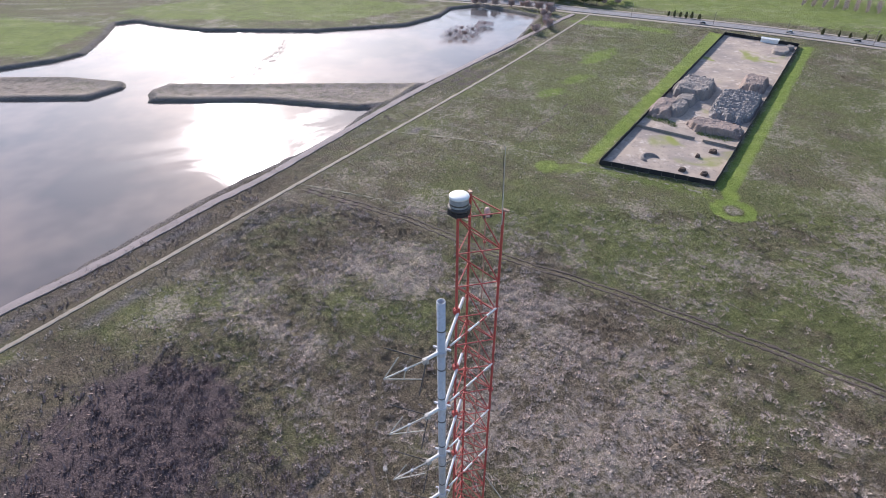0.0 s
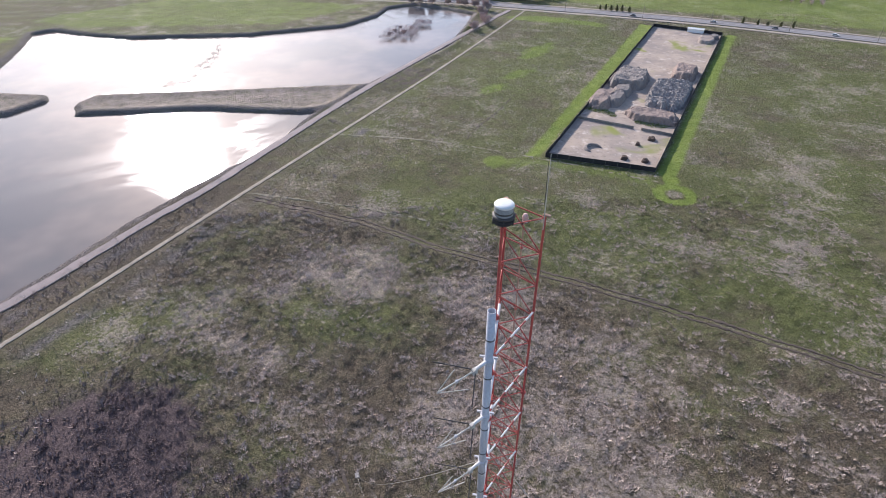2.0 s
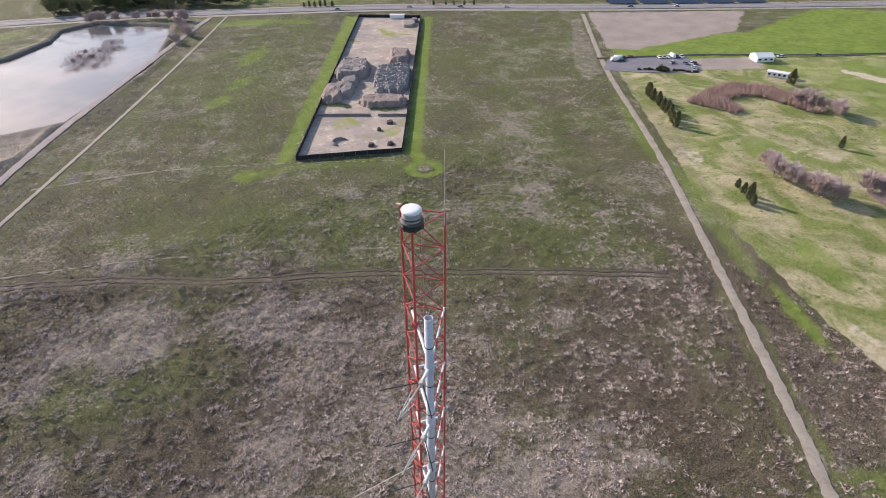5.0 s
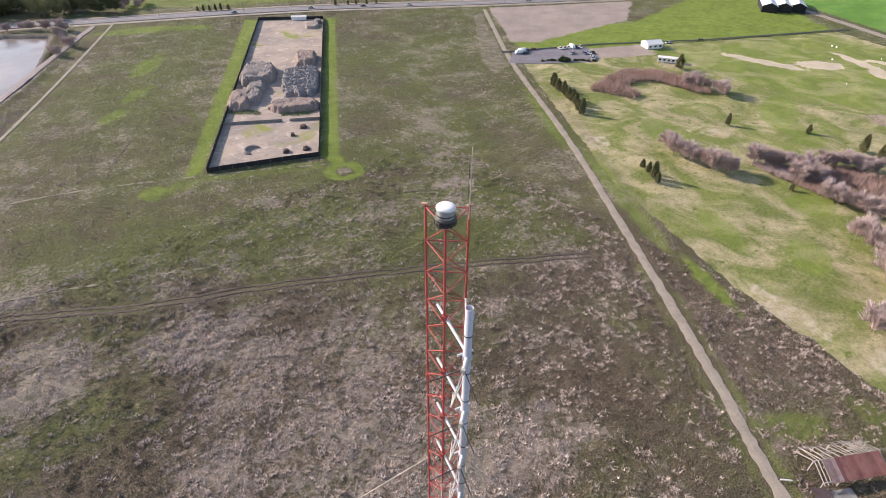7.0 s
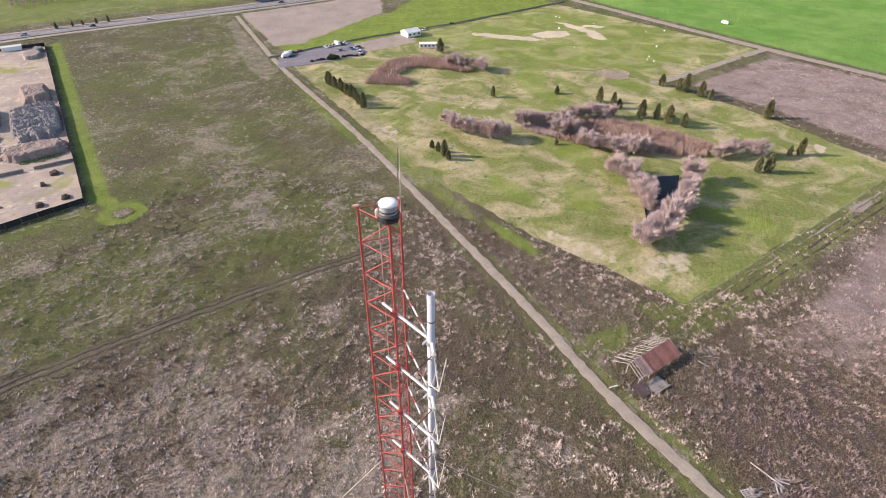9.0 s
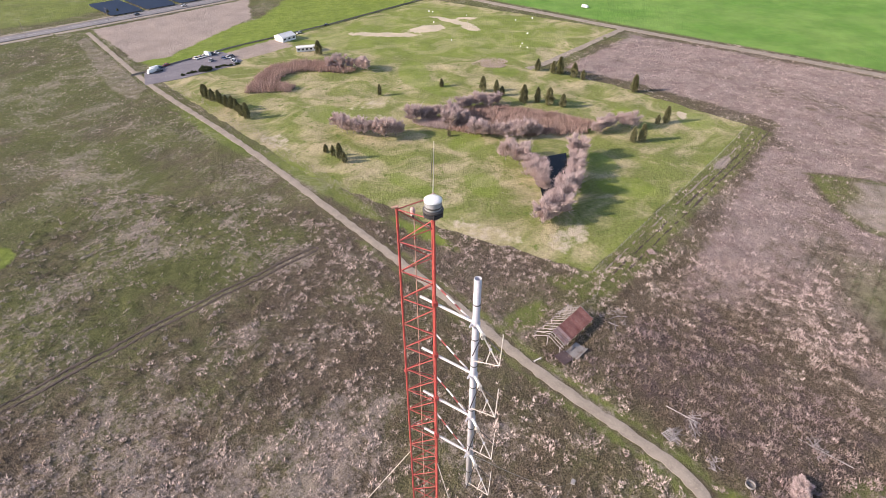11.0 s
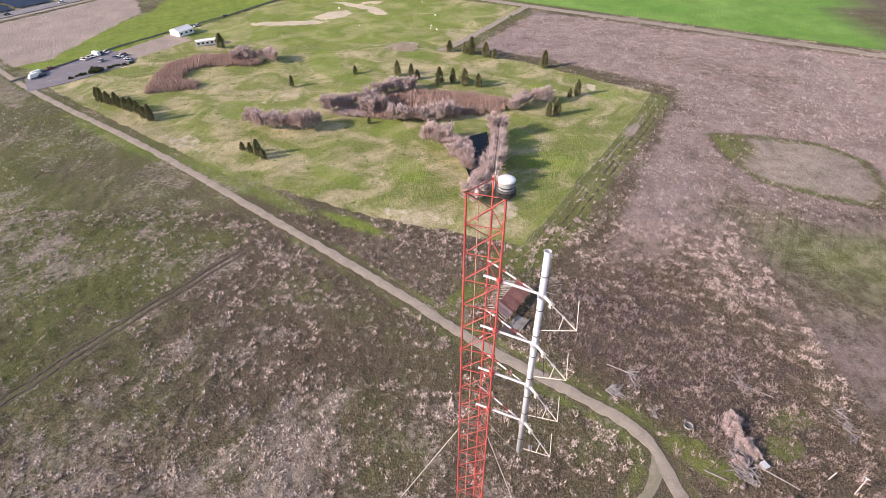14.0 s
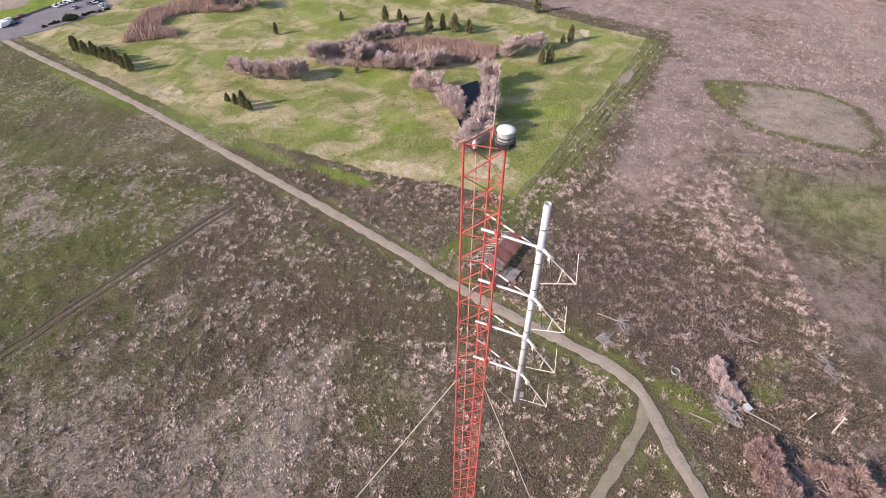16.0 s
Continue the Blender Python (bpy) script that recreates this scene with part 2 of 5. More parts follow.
def ribbon(pts, width, z, wobble=0.0, thick=0.25, step=3.0, seed=1):
    """A road slab of real thickness along a smooth plan line, with uneven edges."""
    rnd = random.Random(seed)
    line = spline(pts, step)
    bm = bmesh.new()
    rows = []
    for i, c in enumerate(line):
        d = (line[min(i + 1, len(line) - 1)] - line[max(i - 1, 0)]).normalized()
        nrm = Vector((-d.y, d.x))
        l = width / 2 + rnd.uniform(-wobble, wobble)
        r = width / 2 + rnd.uniform(-wobble, wobble)
        rows.append([bm.verts.new((*(c + nrm * l * k), z + dz)) for k, dz in ((1.0, -thick), (0.97, -0.03), (0, 0.03))] +
                    [bm.verts.new((*(c - nrm * r * k), z + dz)) for k, dz in ((0.97, -0.03), (1.0, -thick))])
    for a, b in zip(rows, rows[1:]):
        for k in range(4):
            bm.faces.new((a[k], a[k + 1], b[k + 1], b[k]))
    bmesh.ops.recalc_face_normals(bm, faces=bm.faces)
    return bm


# ---------------------------------------------------------------- the plan, in metres from the foot of the mast
POND = [(-175, 40), (-136, 108), (-119, 136), (-104.5, 165), (-89.5, 190), (-73, 214), (-60.5, 235), (-56, 252), (-45, 275), (-29, 300), (26, 375),
        (53, 462), (8, 500), (-16, 489), (-24, 463), (-48, 432), (-114, 413), (-199, 412), (-229, 421), (-264, 437), (-275, 429),
        (-264, 393), (-255, 352), (-264, 336), (-300, 310), (-420, 300), (-420, 40)]
SPIT_LONG = [(-171, 269), (-178, 284), (-172, 297), (-113, 299), (-22, 304), (-40, 268), (-58, 263), (-106, 272)]
SPIT_SHORT = [(-420, 306), (-278, 304), (-237, 306), (-200, 299), (-195, 290), (-206, 271), (-252, 268), (-420, 262)]
ROAD_POND = [(-160, 30), (-123.3, 89.4), (-110, 111.6), (-94.5, 137.4), (-66.7, 184.3), (-36, 235.6), (-13.5, 273.2), (31, 350), (88, 454), (103, 484)]
BANK_PATH = [(-152, 72), (-134, 104.5), (-123, 120), (-112.5, 137), (-95.7, 167), (-82, 188.4), (-59, 232.5), (-38.4, 272.3), (-15.3, 312.5), (57, 430), (84, 472)]
ROAD_GRAVEL = [(338, 326), (300, 278), (252, 216), (195, 132), (145, 65), (109.3, 18.4), (89.4, -6.0), (75, -27.5), (67.6, -37.8), (61, -43), (55, -44.5), (46, -46.5), (37, -49), (10, -56), (-60, -75)]
ROAD_FORK = [(60, -43.5), (55, -42), (50, -39), (42, -32.5), (36, -28), (10, -14)]
ROAD_MAIN = [(-700, 640), (-300, 590), (4, 520), (95, 484), (225, 424), (350, 346), (469, 277), (700, 150), (1100, -60)]
ROAD_FIELD = [(560, 190), (491, 69), (425, -46), (380, -133), (325, -236), (220, -440)]
TRACK = [(-64, 179), (-21, 159), (8, 140), (42, 123), (84, 98), (127, 69)]
YARD = [(56, 205), (98, 188), (222, 384), (183, 412)]
GOLF = [(262, 218), (205, 137), (174, 90), (156, 48), (149, 36), (140, 3), (133, -20), (231, -79), (262, -95), (275, -75), (303, -36), (325, 8), (420, -42), (488, 112), (341, 189)]

# ---------------------------------------------------------------- ground
def lattice(x, y, seed):
    h = np.sin(x * 127.1 + y * 311.7 + seed * 74.7) * 43758.5453
    return h - np.floor(h)


def vnoise(x, y, seed=0):
    xi, yi = np.floor(x), np.floor(y)
    u, v = x - xi, y - yi
    u, v = u * u * (3 - 2 * u), v * v * (3 - 2 * v)
    a, b = lattice(xi, yi, seed), lattice(xi + 1, yi, seed)
    c, d = lattice(xi, yi + 1, seed), lattice(xi + 1, yi + 1, seed)
    return (a * (1 - u) + b * u) * (1 - v) + (c * (1 - u) + d * u) * v


def fbm(x, y, seed=0, octaves=4):
    return sum(vnoise(x * 2 ** k, y * 2 ** k, seed + k) * 0.5 ** (k + 1) for k in range(octaves)) / (1 - 0.5 ** octaves)


def sstep(v, lo, hi):
    t = np.clip((v - lo) / (hi - lo), 0, 1)
    return t * t * (3 - 2 * t)


def seg_dist(X, Y, pts, closed):
    best = np.full(X.shape, 1e9)
    n = len(pts)
    for i in range(n if closed else n - 1):
        (ax, ay), (bx, by) = pts[i], pts[(i + 1) % n]
        dx, dy = bx - ax, by - ay
        t = np.clip(((X - ax) * dx + (Y - ay) * dy) / (dx * dx + dy * dy + 1e-9), 0, 1)
        best = np.minimum(best, np.hypot(X - ax - t * dx, Y - ay - t * dy))
    return best


def inside(X, Y, pts):
    """Signed distance to a plan polygon, positive inside."""
    d = seg_dist(X, Y, pts, True)
    ins = np.zeros(X.shape, bool)
    for i in range(len(pts)):
        (ax, ay), (bx, by) = pts[i - 1], pts[i]
        if ay != by:
            ins ^= ((ay > Y) != (by > Y)) & (X < (bx - ax) * (Y - ay) / (by - ay) + ax)
    return np.where(ins, d, -d)


def graded(lo, hi, dense_lo, dense_hi, fine, coarse):
    mid = np.arange(dense_lo, dense_hi + fine, fine)
    left = np.arange(lo, dense_lo - fine / 2, coarse)
    right = np.arange(mid[-1] + coarse, hi + coarse, coarse)
    far = np.array([25, 60, 110, 190, 320, 520, 850, 1400, 2300, 3800.0])
    return np.concatenate([lo - far[::-1], left, mid, right, right[-1] + far])


def ellipse(X, Y, x, y, a, b, rot=0):
    c, s = math.cos(radians(rot)), math.sin(radians(rot))
    u, v = (X - x) * c + (Y - y) * s, -(X - x) * s + (Y - y) * c
    return (1 - np.sqrt((u / a) ** 2 + (v / b) ** 2)) * min(a, b)


def land(X, Y):
    """Height and plant cover of the ground at plan points."""
    wob = (fbm(X / 14, Y / 14, 3) - 0.5) * 9
    wob2 = (fbm(X / 5, Y / 5, 5) - 0.5) * 5
    big, mid = fbm(X / 70, Y / 70, 11), fbm(X / 22, Y / 22, 17)

    pond = inside(X, Y, POND) + wob2 * 0.4
    spits = np.maximum(inside(X, Y, SPIT_LONG), inside(X, Y, SPIT_SHORT)) + wob2 * 0.3
    water = np.minimum(pond, -spits)
    roads = np.minimum.reduce([seg_dist(X, Y, [tuple(v) for v in spline(r, 22)], False) for r in (ROAD_GRAVEL, ROAD_FORK, ROAD_MAIN, ROAD_FIELD)])
    d_pond_road = seg_dist(X, Y, ROAD_POND, False)
    track = seg_dist(X, Y, TRACK, False)
    yard = inside(X, Y, YARD)
    golf = inside(X, Y, GOLF) + wob2 * 0.6

    lot = inside(X, Y, [(250, 222), (270, 236), (314, 220), (318, 209), (304, 186), (292, 186), (264, 204)])
    flat = sstep(roads, 2.5, 6) * sstep(-yard, -1, 3) * sstep(-lot, -1, 4)
    tuss = fbm(X / 1.9, Y / 1.9, 23, 3)
    wild = flat * sstep(-golf, -2, 4) * sstep(-water, 2, 8) * sstep(d_pond_road, 2, 6) * (0.12 + 0.88 * sstep(track, 2.5, 5))
    Z = wild * ((tuss - 0.5) * 0.75 + (mid - 0.5) * 0.6)
    Z += (1 - sstep(-golf, -2, 4)) * (fbm(X / 18, Y / 18, 29) - 0.5) * 1.6 * flat * sstep(golf, 0, 12)
    bank = np.exp(-((water + 4.0) / 3.0) ** 2) * 1.1
    d_bank = seg_dist(X, Y, BANK_PATH, False)
    Z += bank * sstep(d_pond_road, 1, 5) * sstep(d_bank, 2.5, 5)
    Z -= Z * (1 - sstep(d_bank, 2.5, 5)) * (water < -1.5)
    Z = np.where(water > -1.5, Z * sstep(-water, -0.5, 1.5) - 3.0 * sstep(water, -1.5, 3.5), Z)
    # wheel ruts of the field track
    rut = np.exp(-((track - 1.1) / 0.55) ** 2)
    Z -= 0.12 * rut * flat
    # drain beside the gravel road
    drain = np.exp(-((seg_dist(X, Y, [(335, 300), (255, 205), (198, 122), (150, 55)], False) - 0.0) / 1.5) ** 2)

    # ---- what grows where
    near_green = sstep(mid + 0.5 * big, 0.55, 0.95)
    north = sstep(Y * 0.86 + X * 0.5 + wob * 2, 105, 165)
    streak = fbm((X * 0.86 - Y * 0.5) / 16, (X * 0.5 + Y * 0.86) / 5, 71)
    green = 0.24 + 0.22 * (near_green - 0.4) + 0.40 * north + 0.5 * (streak - 0.5) + 0.35 * (mid - 0.5)
    pale = 0.22 + 0.75 * (fbm(X / 17, Y / 17, 41) - 0.5) + 0.7 * (fbm(X / 5, Y / 5, 43) - 0.5) + 0.05 * north + 0.45 * (streak - 0.5)
    for pts, amt in (([(57, 99), (62, 83), (61, 71), (72, 56), (70, 28), (61, 23), (40, 25), (15, 40), (-6, 72), (4, 92), (30, 103)], 0.30),
                     ([(-70, 112), (-38, 146), (4, 132), (40, 112), (12, 98), (-12, 118), (-40, 122)], 0.36),
                     ([(122, 133), (130, 111), (113, 101), (106, 122)], 0.28),
                     ([(158, 266), (141, 241), (172, 208), (166, 168), (140, 124), (116, 132), (136, 170), (160, 205), (136, 238)], 0.26),
                     ([(-95, 100), (-70, 104), (-50, 96), (-38, 84), (-30, 96), (-60, 110), (-88, 108)], 0.34)):
        pale += amt * sstep(inside(X, Y, pts) + wob, -7, 9)
    for pts, amt in (([(66, 112), (89, 120), (107, 126), (111, 115), (137, 83), (132, 72), (97, 100)], 0.42),
                     ([(-122, 84), (-106, 107), (-78, 124), (-57, 116), (-70, 106), (-88, 103)], 0.42),
                     ([(-56, 115), (-38, 125), (-17, 113), (-5, 97), (-28, 100)], 0.40),
                     ([(182, 252), (237, 300), (266, 296), (229, 237), (197, 234)], 0.34),
                     ([(-20, 190), (30, 175), (90, 150), (84, 128), (30, 150), (-20, 168)], 0.30),
                     ([(60, 320), (95, 400), (120, 440), (165, 425), (120, 340), (80, 290)], 0.32)):
        green += 0.8 * amt * sstep(inside(X, Y, pts) + wob, -10, 9)
    dark = sstep(inside(X, Y, [(-140, 30), (-116, 80), (-92, 100), (-60, 97), (-34, 82), (-18, 55), (-28, 15), (-140, 0)]) + wob, -9, 22) * 0.50 + 0.45 * sstep(ellipse(X, Y, -74, 64, 20, 24, -20) + wob * 1.2, -6, 12)
    east = inside(X, Y, [(128, -32), (96, -2), (78, -34), (64, -46), (20, -60), (20, -300), (300, -300), (325, -240), (382, -133), (424, -48), (325, 6), (300, -42), (264, -98)])
    dark = np.maximum(dark, (0.16 + 0.3 * (mid - 0.4)) * sstep(east + wob2, -1, 6))
    thick = inside(X, Y, [(120, -30), (97, -13), (72, -38), (50, -60), (56, -92), (84, -88), (122, -60)]) + wob * 1.5
    oval = inside(X, Y, [(217, -106), (197, -106), (174, -112), (163, -132), (156, -147), (168, -160), (192, -165), (208, -154), (216, -128)]) + wob2 * 0.4
    grassy = inside(X, Y, [(172, -86), (170, -104), (152, -127), (150, -170), (96, -150), (98, -104), (130, -88)]) + wob
    pink = (0.70 + 0.5 * (mid - 0.5) + 0.5 * (big - 0.5) + 0.4 * (fbm(X / 8, Y / 8, 91) - 0.5)) * sstep(east + wob2, 4, 16) * (0.62 + 0.38 * sstep(X + wob, 115, 190)) * (1 - 0.55 * sstep(thick, -8, 6)) * (1 - 0.12 * sstep(grassy, -8, 16))
    pink = np.maximum(pink, 0.30 * sstep(inside(X, Y, [(142, 30), (134, -4), (112, -16), (92, -4), (112, 20), (132, 46)]) + wob2, -3, 4))
    rows = sstep(grassy + 10, -4, 14) * sstep(-oval, -1, 3)
    crop = sstep(inside(X, Y, [(575, 190), (500, 66), (434, -48), (388, -136), (330, -250), (900, -400), (1200, 200), (800, 300)]), -2, 3)
    green += 0.30 * sstep(grassy, -8, 14) + 0.4 * sstep(oval, 0, 3)
    pale -= 0.15 * sstep(thick, -6, 6)
    dark = np.maximum(dark, 0.50 * sstep(thick, -8, 12))
    dark = np.maximum(dark, 0.55 * sstep(inside(X, Y, [(122, -47), (128, -56), (119, -59), (105, -64), (103, -46)]) + wob2 * 1.4, -3, 5))
    dark = np.maximum(dark, 0.45 * sstep(ellipse(X, Y, 128, -55, 26, 8, -40) + wob, -4, 6))
    dark = np.maximum(dark, 0.36 * np.exp(-((roads - 6.5) / 3.0) ** 2) * (X > 60) * (Y > -30) * (X < 260))
    dark = np.maximum(dark, 0.5 * drain)
    green -= 0.15 * sstep(east, 0, 8)
    dark = np.maximum(dark, 0.8 * rut)
    soil = 0.45 * np.exp(-(track / 4.0) ** 2) * (1 - rut)
    soil = np.maximum(soil, 0.30 * np.exp(-((d_pond_road - 3.5) / 1.5) ** 2) * (Y < 330))
    bank_side = sstep(inside(X, Y, ROAD_POND[::-1] + [(-200, 30), (-200, 300), (0, 500)]), 0, 2) * sstep(-water, 1, 5)
    dark = np.maximum(dark, (0.42 + 0.5 * (mid - 0.5)) * bank_side * (Y < 330))
    soil = np.maximum(soil, (0.58 - 0.35 * sstep(ellipse(X, Y, 206, -113, 12, 9) + wob2, -5, 5)) * sstep(oval, 0.0, 6.0))
    pink *= 1 - sstep(oval, -0.5, 3)
    soil = np.maximum(soil, 0.46 * sstep(inside(X, Y, [(318, 321), (331, 321), (251, 217), (236, 210), (228, 211), (243, 238)]) + wob2 * 0.7, -2, 3))
    soil = np.maximum(soil, 0.7 * sstep(ellipse(X, Y, 219, -76, 9, 2.5, -30) + wob2 * 0.2, -1, 1))
    soil = np.maximum(soil, 0.8 * sstep(3.0 - seg_dist(X, Y, [(320, -204), (295, -207), (271, -201), (248, -204), (225, -212)], False) + wob2 * 0.5, -1, 2))
    dark = np.maximum(dark, 0.8 * sstep(5.0 - seg_dist(X, Y, [(320, -213), (280, -210), (248, -212), (220, -220)], False) + wob2 * 0.5, -1, 2))
    soil = np.maximum(soil, 0.55 * sstep(spits, -1, 3))
    soil = np.maximum(soil, 0.8 * sstep(inside(X, Y, [(345, 330), (285, 250), (300, 236), (400, 230), (460, 265)]) + wob2, -2, 4))
    soil = np.maximum(soil, 0.75 * sstep(inside(X, Y, [(300, 214), (305, 186), (338, 168), (352, 188)]) + wob2 * 0.5, -1, 2))
    lush = np.zeros_like(X)
    for pts in ([(47, 206), (54, 206), (184, 414), (176, 421)], [(98, 186), (104.5, 182.5), (232, 383), (225.5, 386)], [(100, 186), (105, 183), (104, 176), (98, 178)]):
        lush = np.maximum(lush, 0.78 * sstep(inside(X, Y, pts) + wob2 * 0.25, -1.3, 1.3))
    lush = np.maximum(lush, 0.40 * sstep(inside(X, Y, [(36, 196), (40, 205), (54, 204), (96, 183), (93, 177), (52, 198)]) + wob2 * 0.4, -2, 2))
    lush = np.maximum(lush, 0.62 * sstep(ellipse(X, Y, 33.8, 202.8, 6.0, 5.2, 65) + wob2 * 0.25, -1.2, 1.4))
    ring_d = np.hypot(X - 98.6, (Y - 169.6) * 1.05)
    lush = np.where(ring_d < 9.5, 0.72 * sstep(ring_d + wob2 * 0.2, 3.0, 4.6) * sstep(-ring_d + wob2 * 0.2, -9.3, -7.8), lush)
    pale += 0.5 * sstep(-ring_d, -4, -2.5)
    lush = np.maximum(lush, 0.9 * sstep(inside(X, Y, [(265, 214), (290, 252), (340, 250), (400, 225), (520, 240), (560, 190), (488, 114), (341, 190)]) + wob2, -2, 3))
    lush = np.maximum(lush, 0.42 * (0.45 * sstep(oval, -0.5, 3.0) * (1 - sstep(oval, 2.0, 9)) + 0.7 * sstep(ellipse(X, Y, 204, -114, 12, 9) + wob2, -4, 5) * sstep(oval, -0.5, 2)).clip(0, 1))
    lush = np.maximum(lush, 0.5 * sstep(inside(X, Y, [(66, -44), (63, -55), (54, -60), (51, -57), (57, -48)]) + wob2 * 0.3, -1.5, 1.5))
    lush = np.maximum(lush, 0.22 * sstep(oval, -0.5, 2))
    lush = np.maximum(lush, (0.27 + 0.3 * (mid - 0.5)) * sstep(grassy, -8, 16))
    for x, y, a, b, r, amt in ((69, -76, 4, 6, 20, 0.35), (62, -72, 3.5, 5, 20, 0.45), (108, -2, 9, 4, -40, 0.5), (143, 36, 13, 3.0, 62, 0.75), (168, 84, 40, 4, 58, 0.5), (205, 152, 40, 4, 57, 0.45)):
        lush = np.maximum(lush, amt * sstep(ellipse(X, Y, x, y, a, b, r) + wob2 * 0.3, -1.5, 1.5))
    lush = np.maximum(lush, 0.45 * sstep(inside(X, Y, [(-300, 470), (-250, 440), (-100, 440), (-30, 500), (-200, 560)]) + wob, -5, 8))
    lush = np.maximum(lush, 0.55 * sstep(inside(X, Y, [(-440, 320), (-280, 345), (-280, 420), (-440, 470)]) + wob, -5, 8))
    lush = np.maximum(lush, 0.5 * sstep(inside(X, Y, [(110, 510), (250, 440), (360, 372), (500, 330), (500, 600), (100, 620)]) + wob, -5, 8))
    for x, y, a, b, r in ((63, 313, 12, 5, 40), (84, 358, 20, 7, 50), (104, 440, 26, 10, -20), (135, 425, 18, 6, -30), (45, 290, 10, 5, 30)):
        lush = np.maximum(lush, 0.6 * sstep(ellipse(X, Y, x, y, a, b, r) + wob2, -3, 3))
    lush = np.maximum(lush, 0.34 * np.exp(-((roads - 3.4) / 1.6) ** 2) * (X < 135) * (0.5 + mid))
    lush = np.maximum(lush, 0.42 * sstep(inside(X, Y, [(134, -18), (262, -94), (255, -106), (124, -30), (118, -18), (126, -4)]) + wob2 * 0.6, -2, 3))
    # greens and tees of the golf course
    for x, y, a, b, r in ((181, 21, 10, 7, 30), (216, 33, 10, 8, 0), (208, -24, 10, 8, 20), (262, -72, 11, 9, 0), (300, 78, 24, 9, 20), (235, 107, 13, 9, 40), (262, -38, 9, 6, 0), (314, 26, 10, 8, 0), (280, 60, 14, 8, 50), (175, 48, 14, 5, 60), (190, -35, 8, 12, 0)):
        lush = np.maximum(lush, 0.62 * sstep(ellipse(X, Y, x, y, a, b, r) + wob2 * 0.4, -1.2, 1.2))
    lush = np.maximum(lush, 0.5 * sstep(inside(X, Y, [(345, 186), (325, 100), (335, 20), (416, -30), (482, 108)]) + wob, -4, 8))
    sand = np.zeros_like(X)
    for x, y, r0 in ((210.8, -24.2, 9.5), (181, 19, 8.5), (217, 33, 7.5), (264.5, -76, 8.0), (269.6, -41, 7.0)):
        d_r = np.hypot(X - x, Y - y)
        sand = np.maximum(sand, 0.42 * np.exp(-((d_r - r0) / 1.1) ** 2))
    for x, y, a, b, r, amt in ((376, 118, 6, 28, 10, 0.75), (396, 92, 9, 16, 35, 0.8), (420, 78, 5, 22, -30, 0.85), (405, 62, 12, 6, 40, 0.75), (430, 70, 4, 10, 10, 0.8), (266, -66, 5, 3, 0, 0.9), (148, 14, 16, 6, 75, 0.5), (150, -14, 12, 6, -30, 0.55), (250, 88, 8, 14, 30, 0.45), (200, 118, 14, 7, 50, 0.5), (234, 78, 6, 14, 10, 0.45)):
        sand = np.maximum(sand, amt * sstep(ellipse(X, Y, x, y, a, b, r) + wob2 * 0.7, -2.5, 2.5))
    rock = np.exp(-((water + 1.5) / 2.0) ** 2)
    rock = np.maximum(rock, 0.9 * np.exp(-((d_pond_road - 9.0) / 2.2) ** 2) * (Y < 240) * sstep(mid, 0.35, 0.6))
    rock = np.where(water > 0.5, 0.4, rock)
    golf_m = sstep(golf, -1.5, 1.5)
    return Z, (green, pale, dark, soil), (lush, golf_m, sand, rock), (water, roads, yard, golf, d_pond_road, track, pink, crop, rows)


def build_ground():
    xs = graded(-300, 570, -78, 150, 0.85, 2.3)
    ys = graded(-250, 560, -95, 165, 0.85, 2.3)
    X, Y = np.meshgrid(xs, ys)
    Z, cover, use, info = land(X, Y)
    extra = (*info[6:9], np.zeros_like(X))
    ny, nx = X.shape
    idx = np.arange(nx * ny).reshape(ny, nx)
    quads = np.stack([idx[:-1, :-1], idx[:-1, 1:], idx[1:, 1:], idx[1:, :-1]], -1).reshape(-1, 4)
    me = bpy.data.meshes.new("ground")
    me.vertices.add(nx * ny)
    me.vertices.foreach_set("co", np.stack([X, Y, Z], -1).ravel())
    me.loops.add(quads.size)
    me.loops.foreach_set("vertex_index", quads.ravel().astype(np.int32))
    me.polygons.add(len(quads))
    me.polygons.foreach_set("loop_start", np.arange(0, quads.size, 4, dtype=np.int32))
    me.update(calc_edges=True)
    smooth(me)
    for name, chans in (("cover", cover), ("use", use), ("extra", extra)):
        at = me.attributes.new(name, "FLOAT_COLOR", "POINT")
        at.data.foreach_set("color", np.clip(np.stack(chans, -1), 0, 1).astype(np.float32).ravel())
    ob = part("ground", me, M_GROUND)
    return tagged(ob, "rough winter pasture of brown and green tussock grass", "ground", kind="structure")


build_ground()


